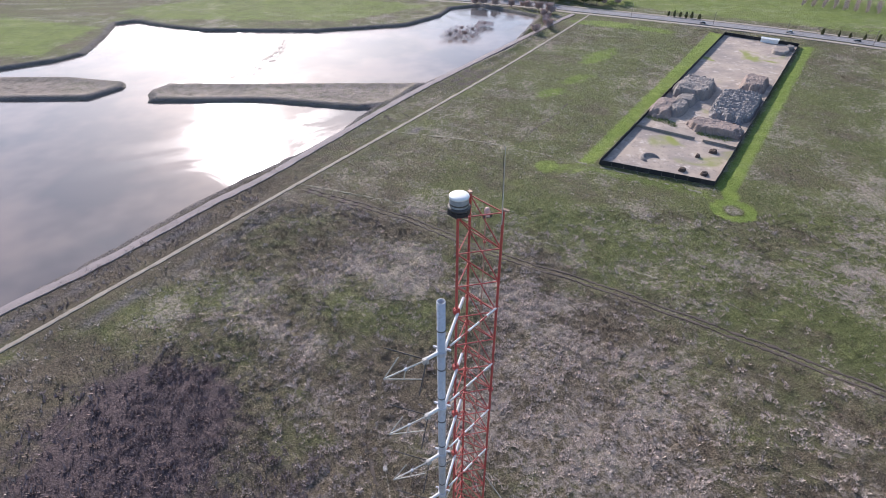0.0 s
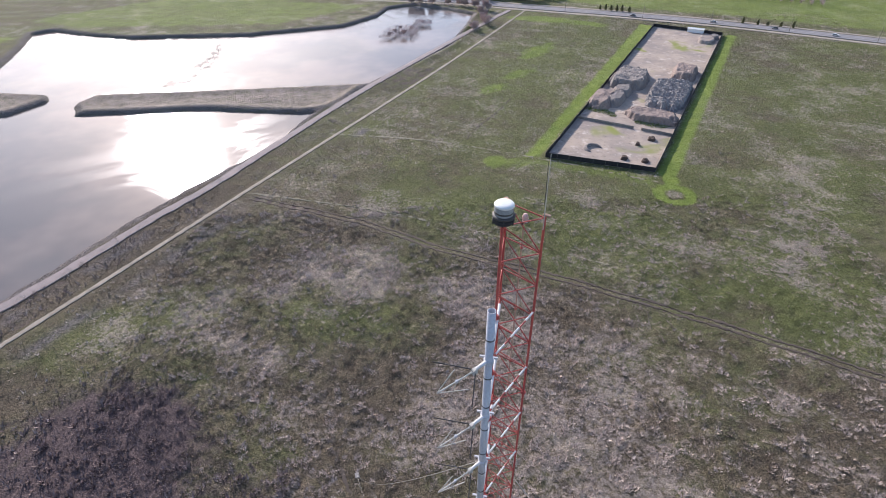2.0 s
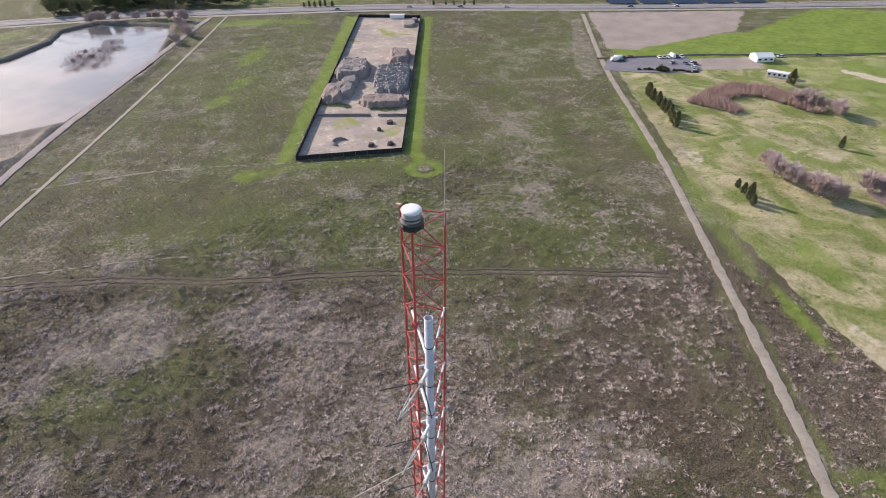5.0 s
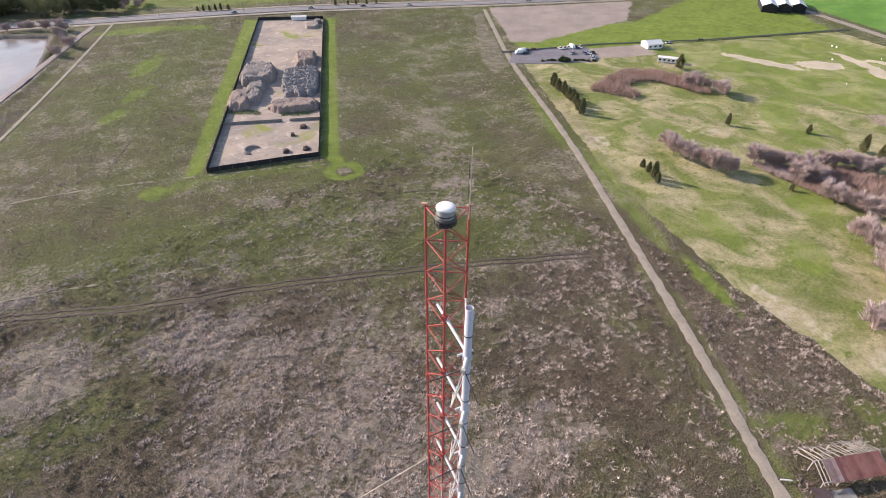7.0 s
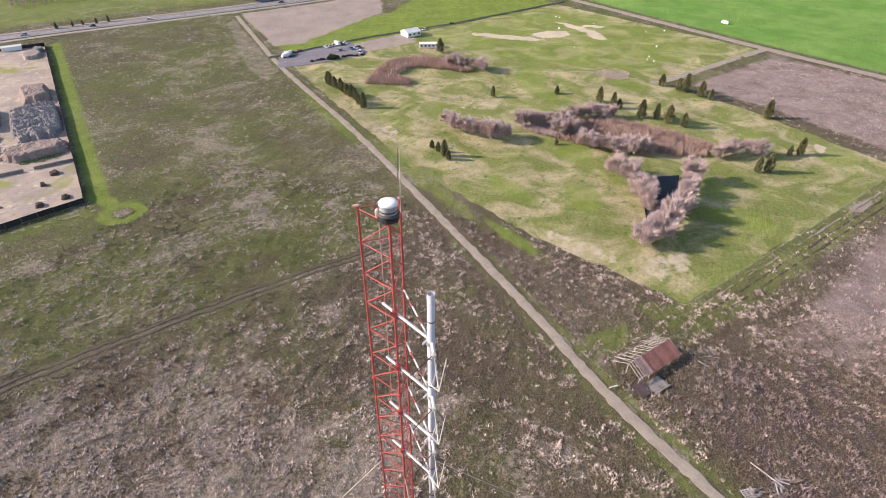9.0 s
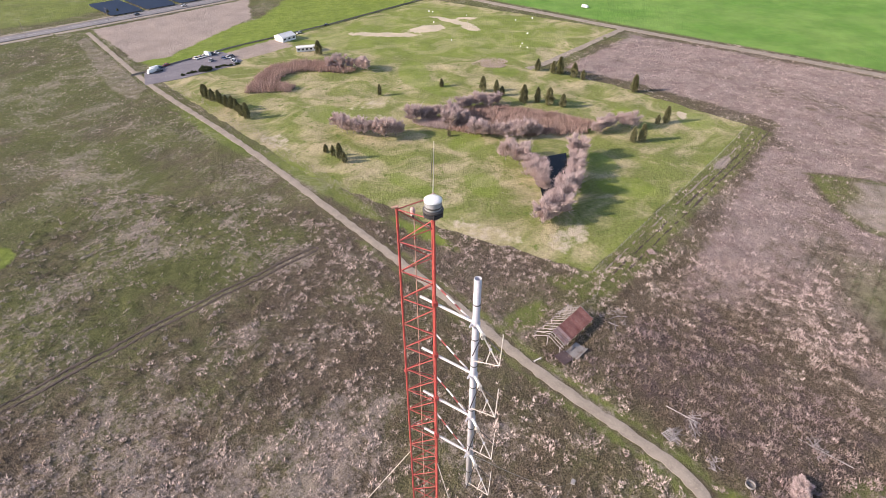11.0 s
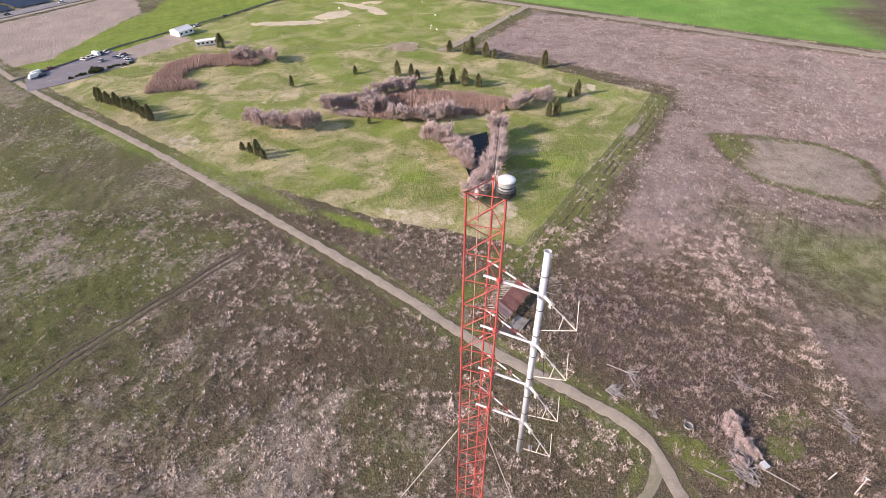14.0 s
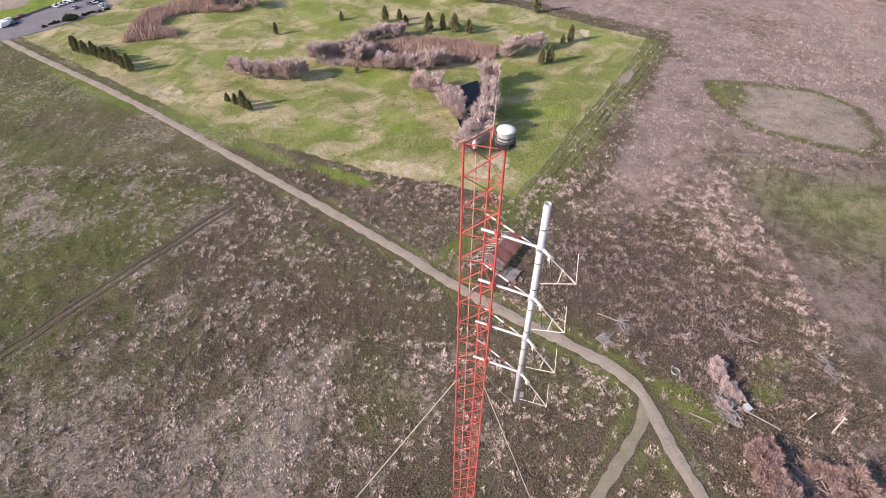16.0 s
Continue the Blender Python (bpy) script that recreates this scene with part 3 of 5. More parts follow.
def tufts(name, label, x0, x1, y0, y1, count, blades, size, seed):
    """Grass and weed tufts strewn over a stretch of land, coloured by the plant cover under them."""
    rng = np.random.default_rng(seed)
    X, Y = rng.uniform(x0, x1, count), rng.uniform(y0, y1, count)
    Z, (green, pale, dark, soil), (lush, golf, sand, rock), (water, roads, yard, gd, dpr, track, pink, crop, rows) = land(X, Y)
    clump = fbm(X / 1.6, Y / 1.6, 51, 3)
    keep = (water < -5) & (roads > 3.0) & (yard < -1) & (golf < 0.3) & (dpr > 3) & (lush < 0.6) & (soil < 0.40 + 0.2 * rng.random(count)) & (track > 2.2) & (crop < 0.3)
    keep &= rng.random(count) < 0.32 + 0.8 * sstep(clump, 0.36, 0.62)
    X, Y, Z = X[keep], Y[keep], Z[keep]
    green, pale, dark, clump, soil, pink = green[keep], pale[keep], dark[keep], clump[keep], soil[keep], pink[keep]
    n = len(X)
    r = rng.random((4, n))
    patch = fbm(X / 4.5, Y / 4.5, 61, 3)
    w_p = sstep(pale + 2.1 * (clump - 0.5) + 0.8 * (patch - 0.5) + 0.22 * (r[0] - 0.5), 0.26, 0.78)
    w_g = sstep(green + 0.8 * (patch - 0.5) + 0.6 * (r[1] - 0.5), 0.12, 0.92)
    w_d = sstep(dark + 0.9 * (patch - 0.5) + 0.3 * (r[2] - 0.5), 0.3, 0.7)
    thatch, straw, grn, brush = (np.array(c) for c in ((0.185, 0.140, 0.098), (0.57, 0.465, 0.39), (0.160, 0.172, 0.058), (0.205, 0.152, 0.140)))
    col = thatch + (grn - thatch) * w_g[:, None]
    col = col + (straw - col) * w_p[:, None]
    col = col + (brush - col) * w_d[:, None]
    col = col + (np.array((0.44, 0.36, 0.315)) - col) * (0.75 * soil)[:, None]
    col = col + (np.array((0.40, 0.31, 0.275)) * (0.55 + 0.9 * patch)[:, None] - col) * np.clip(1.25 * pink, 0, 0.85)[:, None]
    col *= (0.8 + 0.4 * r[3])[:, None]
    h = size * (0.55 + 0.7 * rng.random(n)) * (1 + 0.45 * w_d - 0.35 * w_g + 0.15 * w_p) * (0.75 + 0.5 * sstep(clump, 0.4, 0.7))
    ang = rng.random((n, blades)) * 2 * math.pi
    lean = 0.35 + 0.75 * rng.random((n, blades))
    wid = h[:, None] * (0.12 + 0.12 * rng.random((n, blades)))
    hh = h[:, None] * (0.6 + 0.6 * rng.random((n, blades)))
    c, s = np.cos(ang), np.sin(ang)
    off = 0.22 * h[:, None]
    bx, by, bz = X[:, None] + c * off, Y[:, None] + s * off, Z[:, None] - 0.05 + 0 * c
    v = np.stack([np.stack([bx - s * wid, by + c * wid, bz], -1), np.stack([bx + s * wid, by - c * wid, bz], -1),
                  np.stack([bx + c * lean * hh, by + s * lean * hh, bz + hh], -1)], 2).reshape(-1, 3)
    me = bpy.data.meshes.new(name)
    me.vertices.add(len(v))
    me.vertices.foreach_set("co", v.ravel())
    me.loops.add(len(v))
    me.loops.foreach_set("vertex_index", np.arange(len(v), dtype=np.int32))
    me.polygons.add(len(v) // 3)
    me.polygons.foreach_set("loop_start", np.arange(0, len(v), 3, dtype=np.int32))
    me.update(calc_edges=True)
    at = me.attributes.new("tint", "FLOAT_COLOR", "POINT")
    at.data.foreach_set("color", np.concatenate([np.repeat(col, blades * 3, 0), np.ones((len(v), 1))], 1).astype(np.float32).ravel())
    return tagged(part(name, me, M_TUFT), label, "grass", kind="stuff")


def tuft_material():
    k = Mat("tuft_blades", 0.9, 0, 0.15)
    n = k.nt.nodes.new("ShaderNodeAttribute")
    n.attribute_name = "tint"
    c = k.mix(0.5, n.outputs["Color"], k.mix(k.island(), (0.40, 0.40, 0.40), (1.65, 1.65, 1.65)), "MULTIPLY")
    return k.color(c)


M_TUFT = tuft_material()
tufts("pasture_tufts", "dense tussocks of dry straw and brown weeds", -80, 148, -95, 168, 400000, 4, 0.40, 1)
tufts("far_pasture_tufts", "green and straw tussocks of the farther pasture", -90, 330, 160, 440, 150000, 3, 0.46, 2)
tufts("rough_field_tufts", "dry pale tussocks of the rough field", 148, 400, -250, 20, 110000, 3, 0.46, 3)
tufts("bank_tufts", "dark weeds along the pond bank", -180, -78, 20, 230, 30000, 3, 0.55, 4)


def sheet(pts, z, step=None):
    bm = bmesh.new()
    bm.faces.new([bm.verts.new((x, y, z)) for x, y in pts])
    return bm


tagged(part("water", sheet([(-430, 20), (-150, 20), (-20, 230), (70, 470), (20, 520), (-430, 520)], -0.9), M_WATER),
       "shallow silty settling ponds glinting in low sun", "water", kind="structure")
tagged(part("pond_road", ribbon(ROAD_POND, 1.7, 0.22, 0.15, 0.6, 1.5, seed=2), M_GRAVEL), "narrow pale gravel line on the pond bank", "road", kind="structure")
tagged(part("bank_path", ribbon(BANK_PATH, 3.8, 0.34, 0.3, 1.0, seed=8), M_BANK), "pinkish grey dirt path on the pond bank", "road", kind="structure")
M_RUT = surface("damp_dark_soil", (0.075, 0.058, 0.045), (0.11, 0.085, 0.066), 0.5, 4.0, (0.05, 0.04, 0.032), 0.95, bump=0.4, dist=0.08)
for side_off in (-1.05, 1.15):
    rut_line = []
    tl = spline(TRACK, 4)
    for i_, c_ in enumerate(tl):
        d_ = (tl[min(i_ + 1, len(tl) - 1)] - tl[max(i_ - 1, 0)]).normalized()
        rut_line.append(tuple(c_ + Vector((-d_.y, d_.x)) * (side_off + 0.25 * math.sin(i_ * 1.3))))
    tagged(part("wheel_rut", ribbon(rut_line, 0.75, 0.05, 0.34, 0.4, 0.9, seed=12), M_RUT), "dark churned wheel rut across the pasture", "rut", kind="structure")
tagged(part("gravel_road", ribbon(ROAD_GRAVEL, 3.0, 0.16, 0.35, 0.6, 1.6, seed=3), M_GRAVEL), "single-lane pale gravel farm road", "road", kind="structure")
tagged(part("gravel_road_fork", ribbon(ROAD_FORK, 2.5, 0.10, 0.3, 0.6, 1.6, seed=4), M_TRACK), "gravel side track leading to the mast", "road", kind="structure")
tagged(part("field_road", ribbon(ROAD_FIELD, 7.0, 0.15, 0.4, 0.6, seed=5), M_GRAVEL), "pale dirt road along a green field", "road", kind="structure")
tagged(part("main_road", ribbon(ROAD_MAIN, 13.0, 0.35, 0.1, 0.8, 8, seed=6), M_ASPHALT), "straight grey asphalt two-lane highway", "road", kind="structure")

for pts, wide, mat_, lab in (([(22, 222), (30, 238), (42, 256), (56, 281)], 0.8, M_RUT, "thin dark trampled line in the pasture"),
                             ([(-20, 62), (-18.5, 59), (-16, 53)], 0.7, M_RUT, "short dark wheel track in brown weeds"),
                             ([(-40, 236), (7, 225), (54, 203.5), (96, 180)], 1.1, M_TRACK, "faint pale track along the soil yard"),
                             ([(-66, 183), (-20, 168), (20, 150), (60, 128)], 0.7, M_TRACK, "faint pale wheel line beside the field track")):
    tagged(part("field_trail", ribbon(pts, wide, 0.06, 0.34, 0.4, 1.2, seed=int(pts[0][1])), mat_), lab, "track", kind="structure")

# ---------------------------------------------------------------- the lattice mast
M_TAB = surface("tan_primer", (0.40, 0.25, 0.18), (0.46, 0.30, 0.23), 4, 30, (0.3, 0.18, 0.13), 0.7)
LEG = {"a": (-0.303, -0.303), "b": (-0.111, 0.414), "c": (0.414, -0.111)}
TOP, BAY = 103.04, 0.70


def build_mast():
    mast = thing("lattice_mast", "orange-red painted triangular steel lattice mast on open pasture", "mast")
    for x, y in LEG.values():
        part("leg", tube((x, y, 0), (x, y, TOP), 0.023, sides=10), M_PAINT, mast)
    faces = (("a", "b"), ("b", "c"), ("a", "c"))
    girt, diag = {}, {}
    for f, (p, q) in enumerate(faces):
        a, b = Vector(LEG[p]), Vector(LEG[q])
        girt[f] = mesh_of(tube((*a, 0), (*b, 0), 0.011, sides=6), "girt")
        diag[f] = mesh_of(tube((*a, 0), (*b, -BAY), 0.011, sides=6), "diagonal")
    rest = bmesh.new()
    n = int(TOP / BAY)
    for k in range(n):
        z = TOP - 0.03 - k * BAY
        for f, (p, q) in enumerate(faces):
            if k < 22:
                part("girt", girt[f], M_PAINT, mast).location.z = z
                part("diagonal_brace", diag[f], M_PAINT, mast).location.z = z
            else:
                add_tube(rest, (*LEG[p], z), (*LEG[q], z), 0.011, sides=5, caps=False)
                add_tube(rest, (*LEG[p], z), (*LEG[q], z - BAY), 0.011, sides=5, caps=False)
    tagged(part("lower_bracing", rest, M_PAINT, mast), kind="stuff")
    # bolted flanges where the mast sections join
    for k in range(16):
        z = TOP - 4.26 - k * 6.1
        for x, y in LEG.values():
            part("flange", lathe([(0.03, -0.03), (0.05, -0.025), (0.05, 0.025), (0.03, 0.03)], 10, (x, y, z)), M_PAINT, mast)
    # tabs at the leg tops
    for x, y in LEG.values():
        part("top_plate", box(pose(x * 1.06, y * 1.06, TOP + 0.02, 0, 12, math.degrees(math.atan2(y, x))), (0.13, 0.06, 0.03), 0.006), M_TAB, mast)
    # inner conduit that feeds the lamps
    part("conduit", tube((0.15, 0.17, 60), (0.15, 0.17, TOP - 0.25), 0.011, sides=8), M_TAB, mast)
    for k in range(30):
        z = TOP - 0.8 - k * 1.4
        part("conduit_clip", box(pose(0.15, 0.17, z), (0.05, 0.04, 0.03), 0.004), M_PAINT, mast)
    part("lightning_rod", tube((0.40, -0.125, TOP - 0.25), (0.37, -0.17, TOP + 1.12), 0.009, 0.005), M_ROD, mast, "thin dull metal spike")
    part("lightning_rod", tube((0.385, -0.10, TOP + 0.2), (0.355, -0.14, TOP + 0.98), 0.006, 0.004), M_DARKROD, mast)
    return mast


build_mast()

# ---------------------------------------------------------------- beacon on the mast head
def build_beacon():
    x, y, z = LEG["a"][0] + 0.015, LEG["a"][1] + 0.015, TOP + 0.03
    ob = thing("beacon_light", "white-capped aviation warning beacon in a black frame on the mast head", "beacon", (x, y, z))
    part("base", lathe([(0.07, 0.0), (0.15, 0.015), (0.175, 0.04), (0.175, 0.095), (0.15, 0.11)], 32), M_BLACK, ob, "black cast base ring")
    part("collar", smooth(mesh_of(lathe([(0.150, 0.11), (0.180, 0.12), (0.182, 0.15), (0.150, 0.165)], 36), "collar")), M_DARKROD, ob, "dark flange ring")
    part("lens", smooth(mesh_of(lathe([(0.148, 0.16), (0.150, 0.17), (0.150, 0.30), (0.146, 0.31)], 36), "lens")), M_LENS, ob, "frosted grey drum lens")
    part("lens_band", lathe([(0.150, 0.20), (0.1535, 0.203), (0.1535, 0.225), (0.150, 0.228)], 32), M_DARKROD, ob)
    part("cap", smooth(mesh_of(lathe([(0.146, 0.308), (0.158, 0.315), (0.158, 0.335), (0.148, 0.348), (0.09, 0.358), (0.01, 0.36)], 36), "cap")), M_LENSCAP, ob, "flat off-white cap")
    for i in range(6):
        a = i * math.pi / 3 + 0.3
        c, s = math.cos(a), math.sin(a)
        part("bolt", tube((0.172 * c, 0.172 * s, 0.02), (0.172 * c, 0.172 * s, 0.14), 0.012, sides=6), M_BLACK, ob)
    part("mount", tube((0, 0, -0.10), (0, 0, 0.02), 0.04, 0.06, 10), M_PAINT, ob)


build_beacon()
side = thing("obstruction_lamp", "small pinkish obstruction lamp clamped to a mast brace", "lamp", (0.17, 0.20, TOP - 0.30))
part("base", box(pose(0, 0, 0.02), (0.09, 0.07, 0.05), 0.01), M_ROD, side)
part("dome", smooth(mesh_of(lathe([(0.045, 0.04), (0.052, 0.07), (0.05, 0.12), (0.035, 0.155), (0.008, 0.165)], 20), "dome")),
     surface("pink_lamp_glass", (0.55, 0.34, 0.30), (0.62, 0.42, 0.38), 9, 40, None, 0.2), side, "faded red glass dome")
part("clamp", beam((-0.06, -0.02, 0.0), (0.08, 0.03, 0.0), 0.03, 0.06), M_DARKROD, side)

# ---------------------------------------------------------------- broadcast antenna on its own pole
PIPE = Vector((-0.53, -1.142))
LEVELS = [100.90, 99.46, 98.06, 96.68]


def build_antenna():
    ant = thing("broadcast_antenna", "grey pole antenna with four bent-dipole bays beside the mast", "antenna", (*PIPE, 95.42))
    b = ant.location
    def rel(x, y, z):
        return (x - b.x, y - b.y, z - b.z)
    pole = lathe([(0.070, 0), (0.070, 6.6), (0.060, 6.6), (0.060, 6.35), (0.005, 6.30)], 24)
    part("pole", smooth(mesh_of(pole, "pole")), M_GALV, ant, "pale grey hollow steel pole, open at its top")
    for z in (6.0, 5.1, 4.35, 3.7, 2.95, 2.3, 1.65, 0.6):
        part("band", lathe([(0.071, -0.012), (0.077, -0.01), (0.077, 0.01), (0.071, 0.012)], 20, (0, 0, z)), M_DARKROD, ant)
    A, C = Vector(LEG["a"]), Vector(LEG["c"])
    for z in LEVELS:
        # arm clamped to the near leg and reaching into the mast
        out = (PIPE - A).normalized()
        side_v = Vector((out.y, -out.x)) * 0.03
        st, en = A - out * 0.34 - side_v, PIPE - out * 0.05 - side_v
        arm = part("standoff_arm", tube(rel(*st, z + 0.20), rel(*en, z + 0.0), 0.028, sides=10), M_WHITE, ant, "white standoff tube")
        part("arm_clamp", box(pose(*rel(*A, z + 0.17), 0, 0, 30), (0.11, 0.10, 0.12), 0.012), M_PAINT, ant)
        st2 = C + (C - PIPE).normalized() * 0.05
        strut = part("standoff_strut", tube(rel(*st2, z + 0.10), rel(*(PIPE + (C - PIPE).normalized() * 0.1), z - 0.02), 0.016, sides=8), M_PAINT, ant, "thin red and white strut")
        for f0, f1 in ((0.02, 0.22), (0.36, 0.55), (0.68, 0.86)):
            p0 = Vector(rel(*st2, z + 0.10)).lerp(Vector(rel(*PIPE, z - 0.02)), f0)
            p1 = Vector(rel(*st2, z + 0.10)).lerp(Vector(rel(*PIPE, z - 0.02)), f1)
            part("white_sleeve", tube(p0, p1, 0.019, sides=8), M_WHITE, ant)
        part("pole_clamp", lathe([(0.072, -0.05), (0.088, -0.045), (0.088, 0.045), (0.072, 0.05)], 18, rel(*PIPE, z)), M_GALV, ant)
        part("clamp_bar", beam(rel(PIPE.x - 0.14, PIPE.y + 0.10, z + 0.03), rel(PIPE.x + 0.16, PIPE.y + 0.02, z + 0.03), 0.03, 0.04), M_GALV, ant)
        # the bay: stub, boom and bent rods
        dz = z - 100.90
        stub = part("feed_stub", tube(rel(-0.55, -1.16, 100.93 + dz), rel(-0.76, -1.30, 100.90 + dz), 0.034, 0.03, 10), M_WHITE, ant, "white feed stub")
        part("feed_block", box(pose(*rel(-0.78, -1.31, 100.86 + dz), 0, 0, 35), (0.10, 0.08, 0.12), 0.012), M_ROD, ant)
        S, T = (-0.76, -1.30, 100.88 + dz), (-1.42, -1.70, 100.84 + dz)
        part("boom", tube(rel(*S), rel(*T), 0.0135, sides=8), M_ROD, ant)
        part("dipole_rod", tube(rel(*T), rel(-1.16, -1.71, 101.36 + dz), 0.009), M_ROD, ant)
        part("dipole_rod", tube(rel(*T), rel(-0.86, -1.17, 100.25 + dz), 0.009), M_ROD, ant)
        mid_p = Vector(S).lerp(Vector(T), 0.5)
        low_p = Vector(T).lerp(Vector((-0.86, -1.17, 100.25 + dz)), 0.5)
        part("shorting_link", tube(rel(*mid_p), rel(*low_p), 0.010), M_ROD, ant)
        part("link_clamp", box(Matrix.Translation(rel(*mid_p)), (0.05, 0.05, 0.05), 0.008), M_GALV, ant)
        part("dark_rod", tube(rel(*S), rel(-1.466, -1.218, 101.04 + dz), 0.010), M_DARKROD, ant)
        part("dark_rod", tube(rel(*S), rel(-0.86, -1.75, 100.52 + dz), 0.010), M_DARKROD, ant)


build_antenna()


def build_guys():
    for key in LEG:
        d = Vector(LEG[key]).normalized()
        for z0, far in ((95.72, 62.0), (62.0, 62.0), (30.0, 62.0)):
            a, b = Vector((*LEG[key], z0)), Vector((*(d * far), 0.3))
            cu = bpy.data.curves.new("guy_wire", "CURVE")
            cu.dimensions, cu.bevel_depth, cu.bevel_resolution = "3D", 0.011, 1
            sp = cu.splines.new("POLY")
            n = 16
            sp.points.add(n)
            for i in range(n + 1):
                t = i / n
                p = a.lerp(b, t) - Vector((0, 0, 2.2 * 4 * t * (1 - t)))
                sp.points[i].co = (*p, 1)
            cu.materials.append(M_CABLE)
            tagged(new("guy_wire", cu), "taut pale steel guy wire running from mast to ground", "guy wire", "guy wires of the mast")
        anchor = thing("guy_anchor", "concrete guy anchor block in the grass", "anchor", (*(d * 62.0), 0), math.degrees(math.atan2(d.y, d.x)), "guy anchors")
        part("block", box(pose(0, 0, 0.05), (1.2, 0.9, 0.5), 0.05), surface("rough_concrete", (0.36, 0.34, 0.31), (0.28, 0.26, 0.24), 1, 9, None, 0.9), anchor)
        part("eye_plate", box(pose(-0.1, 0, 0.4), (0.3, 0.04, 0.35), 0.01), M_GALV, anchor)


build_guys()

# ---------------------------------------------------------------- more materials
M_BARK = surface("grey_bark", (0.20, 0.16, 0.14), (0.27, 0.22, 0.20), 1.5, 12, None, 0.9)
M_TWIG = surface("bare_lilac_twigs", (0.50, 0.395, 0.365), (0.58, 0.465, 0.435), 0.12, 3.0, (0.38, 0.29, 0.27), 0.9, vary=0.35, island=True)
M_REDTWIG = surface("reddish_brush", (0.34, 0.235, 0.205), (0.40, 0.29, 0.26), 0.15, 2.0, (0.17, 0.09, 0.075), 0.9, vary=0.35, island=True)
M_REED = surface("dry_brown_reeds", (0.42, 0.285, 0.235), (0.50, 0.36, 0.30), 0.1, 1.5, (0.19, 0.12, 0.095), 0.9, vary=0.4, island=True)
M_CONIFER = surface("dark_conifer_foliage", (0.21, 0.205, 0.095), (0.26, 0.245, 0.125), 0.3, 3.0, (0.15, 0.15, 0.07), 0.85, vary=0.3, island=True)
M_LEAF = surface("dull_green_leaves", (0.075, 0.095, 0.035), (0.11, 0.12, 0.05), 0.3, 3.0, (0.05, 0.06, 0.03), 0.85, vary=0.3, island=True)
M_WEED = surface("bright_weed_leaves", (0.10, 0.17, 0.025), (0.15, 0.20, 0.04), 0.3, 2.0, (0.07, 0.11, 0.02), 0.85, vary=0.3, island=True)
# screen cloth of the yard, also the painted shade in the hall's openings
M_FENCE_AND_SHADE = surface("black_cloth_and_shade", (0.018, 0.018, 0.020), (0.030, 0.029, 0.030), 0.3, 4, (0.045, 0.043, 0.042), 0.85, vary=0.3)
M_POST = surface("weathered_post", (0.22, 0.19, 0.16), (0.30, 0.27, 0.24), 1, 12, None, 0.85)
M_ROOFRUST = surface("rusty_red_sheet_roof", (0.21, 0.070, 0.052), (0.29, 0.12, 0.095), 0.5, 6, (0.36, 0.23, 0.19), 0.8, bump=0.3, vary=0.3)
M_TIMBER = surface("silvered_timber", (0.34, 0.30, 0.27), (0.44, 0.40, 0.37), 0.8, 9, (0.20, 0.17, 0.15), 0.9, vary=0.4)
M_RUBBLEBOARD = surface("silvered_rubble_boards", (0.25, 0.215, 0.195), (0.36, 0.32, 0.30), 0.8, 9, (0.20, 0.17, 0.15), 0.9, vary=0.45)
M_CONCRETE = surface("old_concrete", (0.30, 0.28, 0.26), (0.22, 0.20, 0.185), 0.5, 5, (0.15, 0.14, 0.125), 0.92, bump=0.2)
M_WALLWHITE = surface("white_cladding", (0.72, 0.71, 0.69), (0.80, 0.79, 0.77), 0.3, 6, (0.6, 0.59, 0.57), 0.6)
M_ROOFPALE = surface("pale_sheet_roof", (0.74, 0.72, 0.66), (0.80, 0.78, 0.73), 0.25, 5, (0.62, 0.60, 0.55), 0.45)
M_GLASSDARK = surface("dark_window_glass", (0.02, 0.024, 0.03), (0.03, 0.035, 0.04), 1, 8, None, 0.08, 0, 0.6)
M_SOLAR = surface("dark_blue_solar_glass", (0.022, 0.032, 0.052), (0.030, 0.042, 0.066), 0.08, 2, (0.018, 0.025, 0.042), 0.4, 0, 0.5)
M_TYRE = surface("black_rubber", (0.02, 0.02, 0.02), (0.03, 0.03, 0.03), 4, 30, None, 0.9)


def pad_material():
    k = Mat("dusty_hardstanding", 0.95, 0, 0.2)
    c = k.mix(k.ramp(k.noise(0.045, 5, 0.6), 0.38, 0.62), (0.42, 0.335, 0.26), (0.29, 0.24, 0.205))
    c = k.mix(k.ramp(k.noise(0.16, 5, 0.7), 0.53, 0.70), c, (0.56, 0.47, 0.39))
    c = k.mix(k.ramp(k.noise(0.45, 5, 0.75), 0.52, 0.70), c, (0.24, 0.195, 0.16))
    c = k.mix(k.ramp(k.noise(0.035, 3, 0.5, distort=0.5), 0.60, 0.70), c, (0.24, 0.25, 0.07))
    k.bump(k.noise(1.5, 4, 0.7), 0.4, 0.15)
    return k.color(c)


M_PAD = pad_material()

# ---------------------------------------------------------------- plants
def soup(tris):
    """Loose triangles, an array of n x 3 x 3, as a mesh."""
    v = np.asarray(tris, float).reshape(-1, 3)
    me = bpy.data.meshes.new("leaves")
    me.vertices.add(len(v))
    me.vertices.foreach_set("co", v.ravel())
    me.loops.add(len(v))
    me.loops.foreach_set("vertex_index", np.arange(len(v), dtype=np.int32))
    me.polygons.add(len(v) // 3)
    me.polygons.foreach_set("loop_start", np.arange(0, len(v), 3, dtype=np.int32))
    me.update(calc_edges=True)
    return me


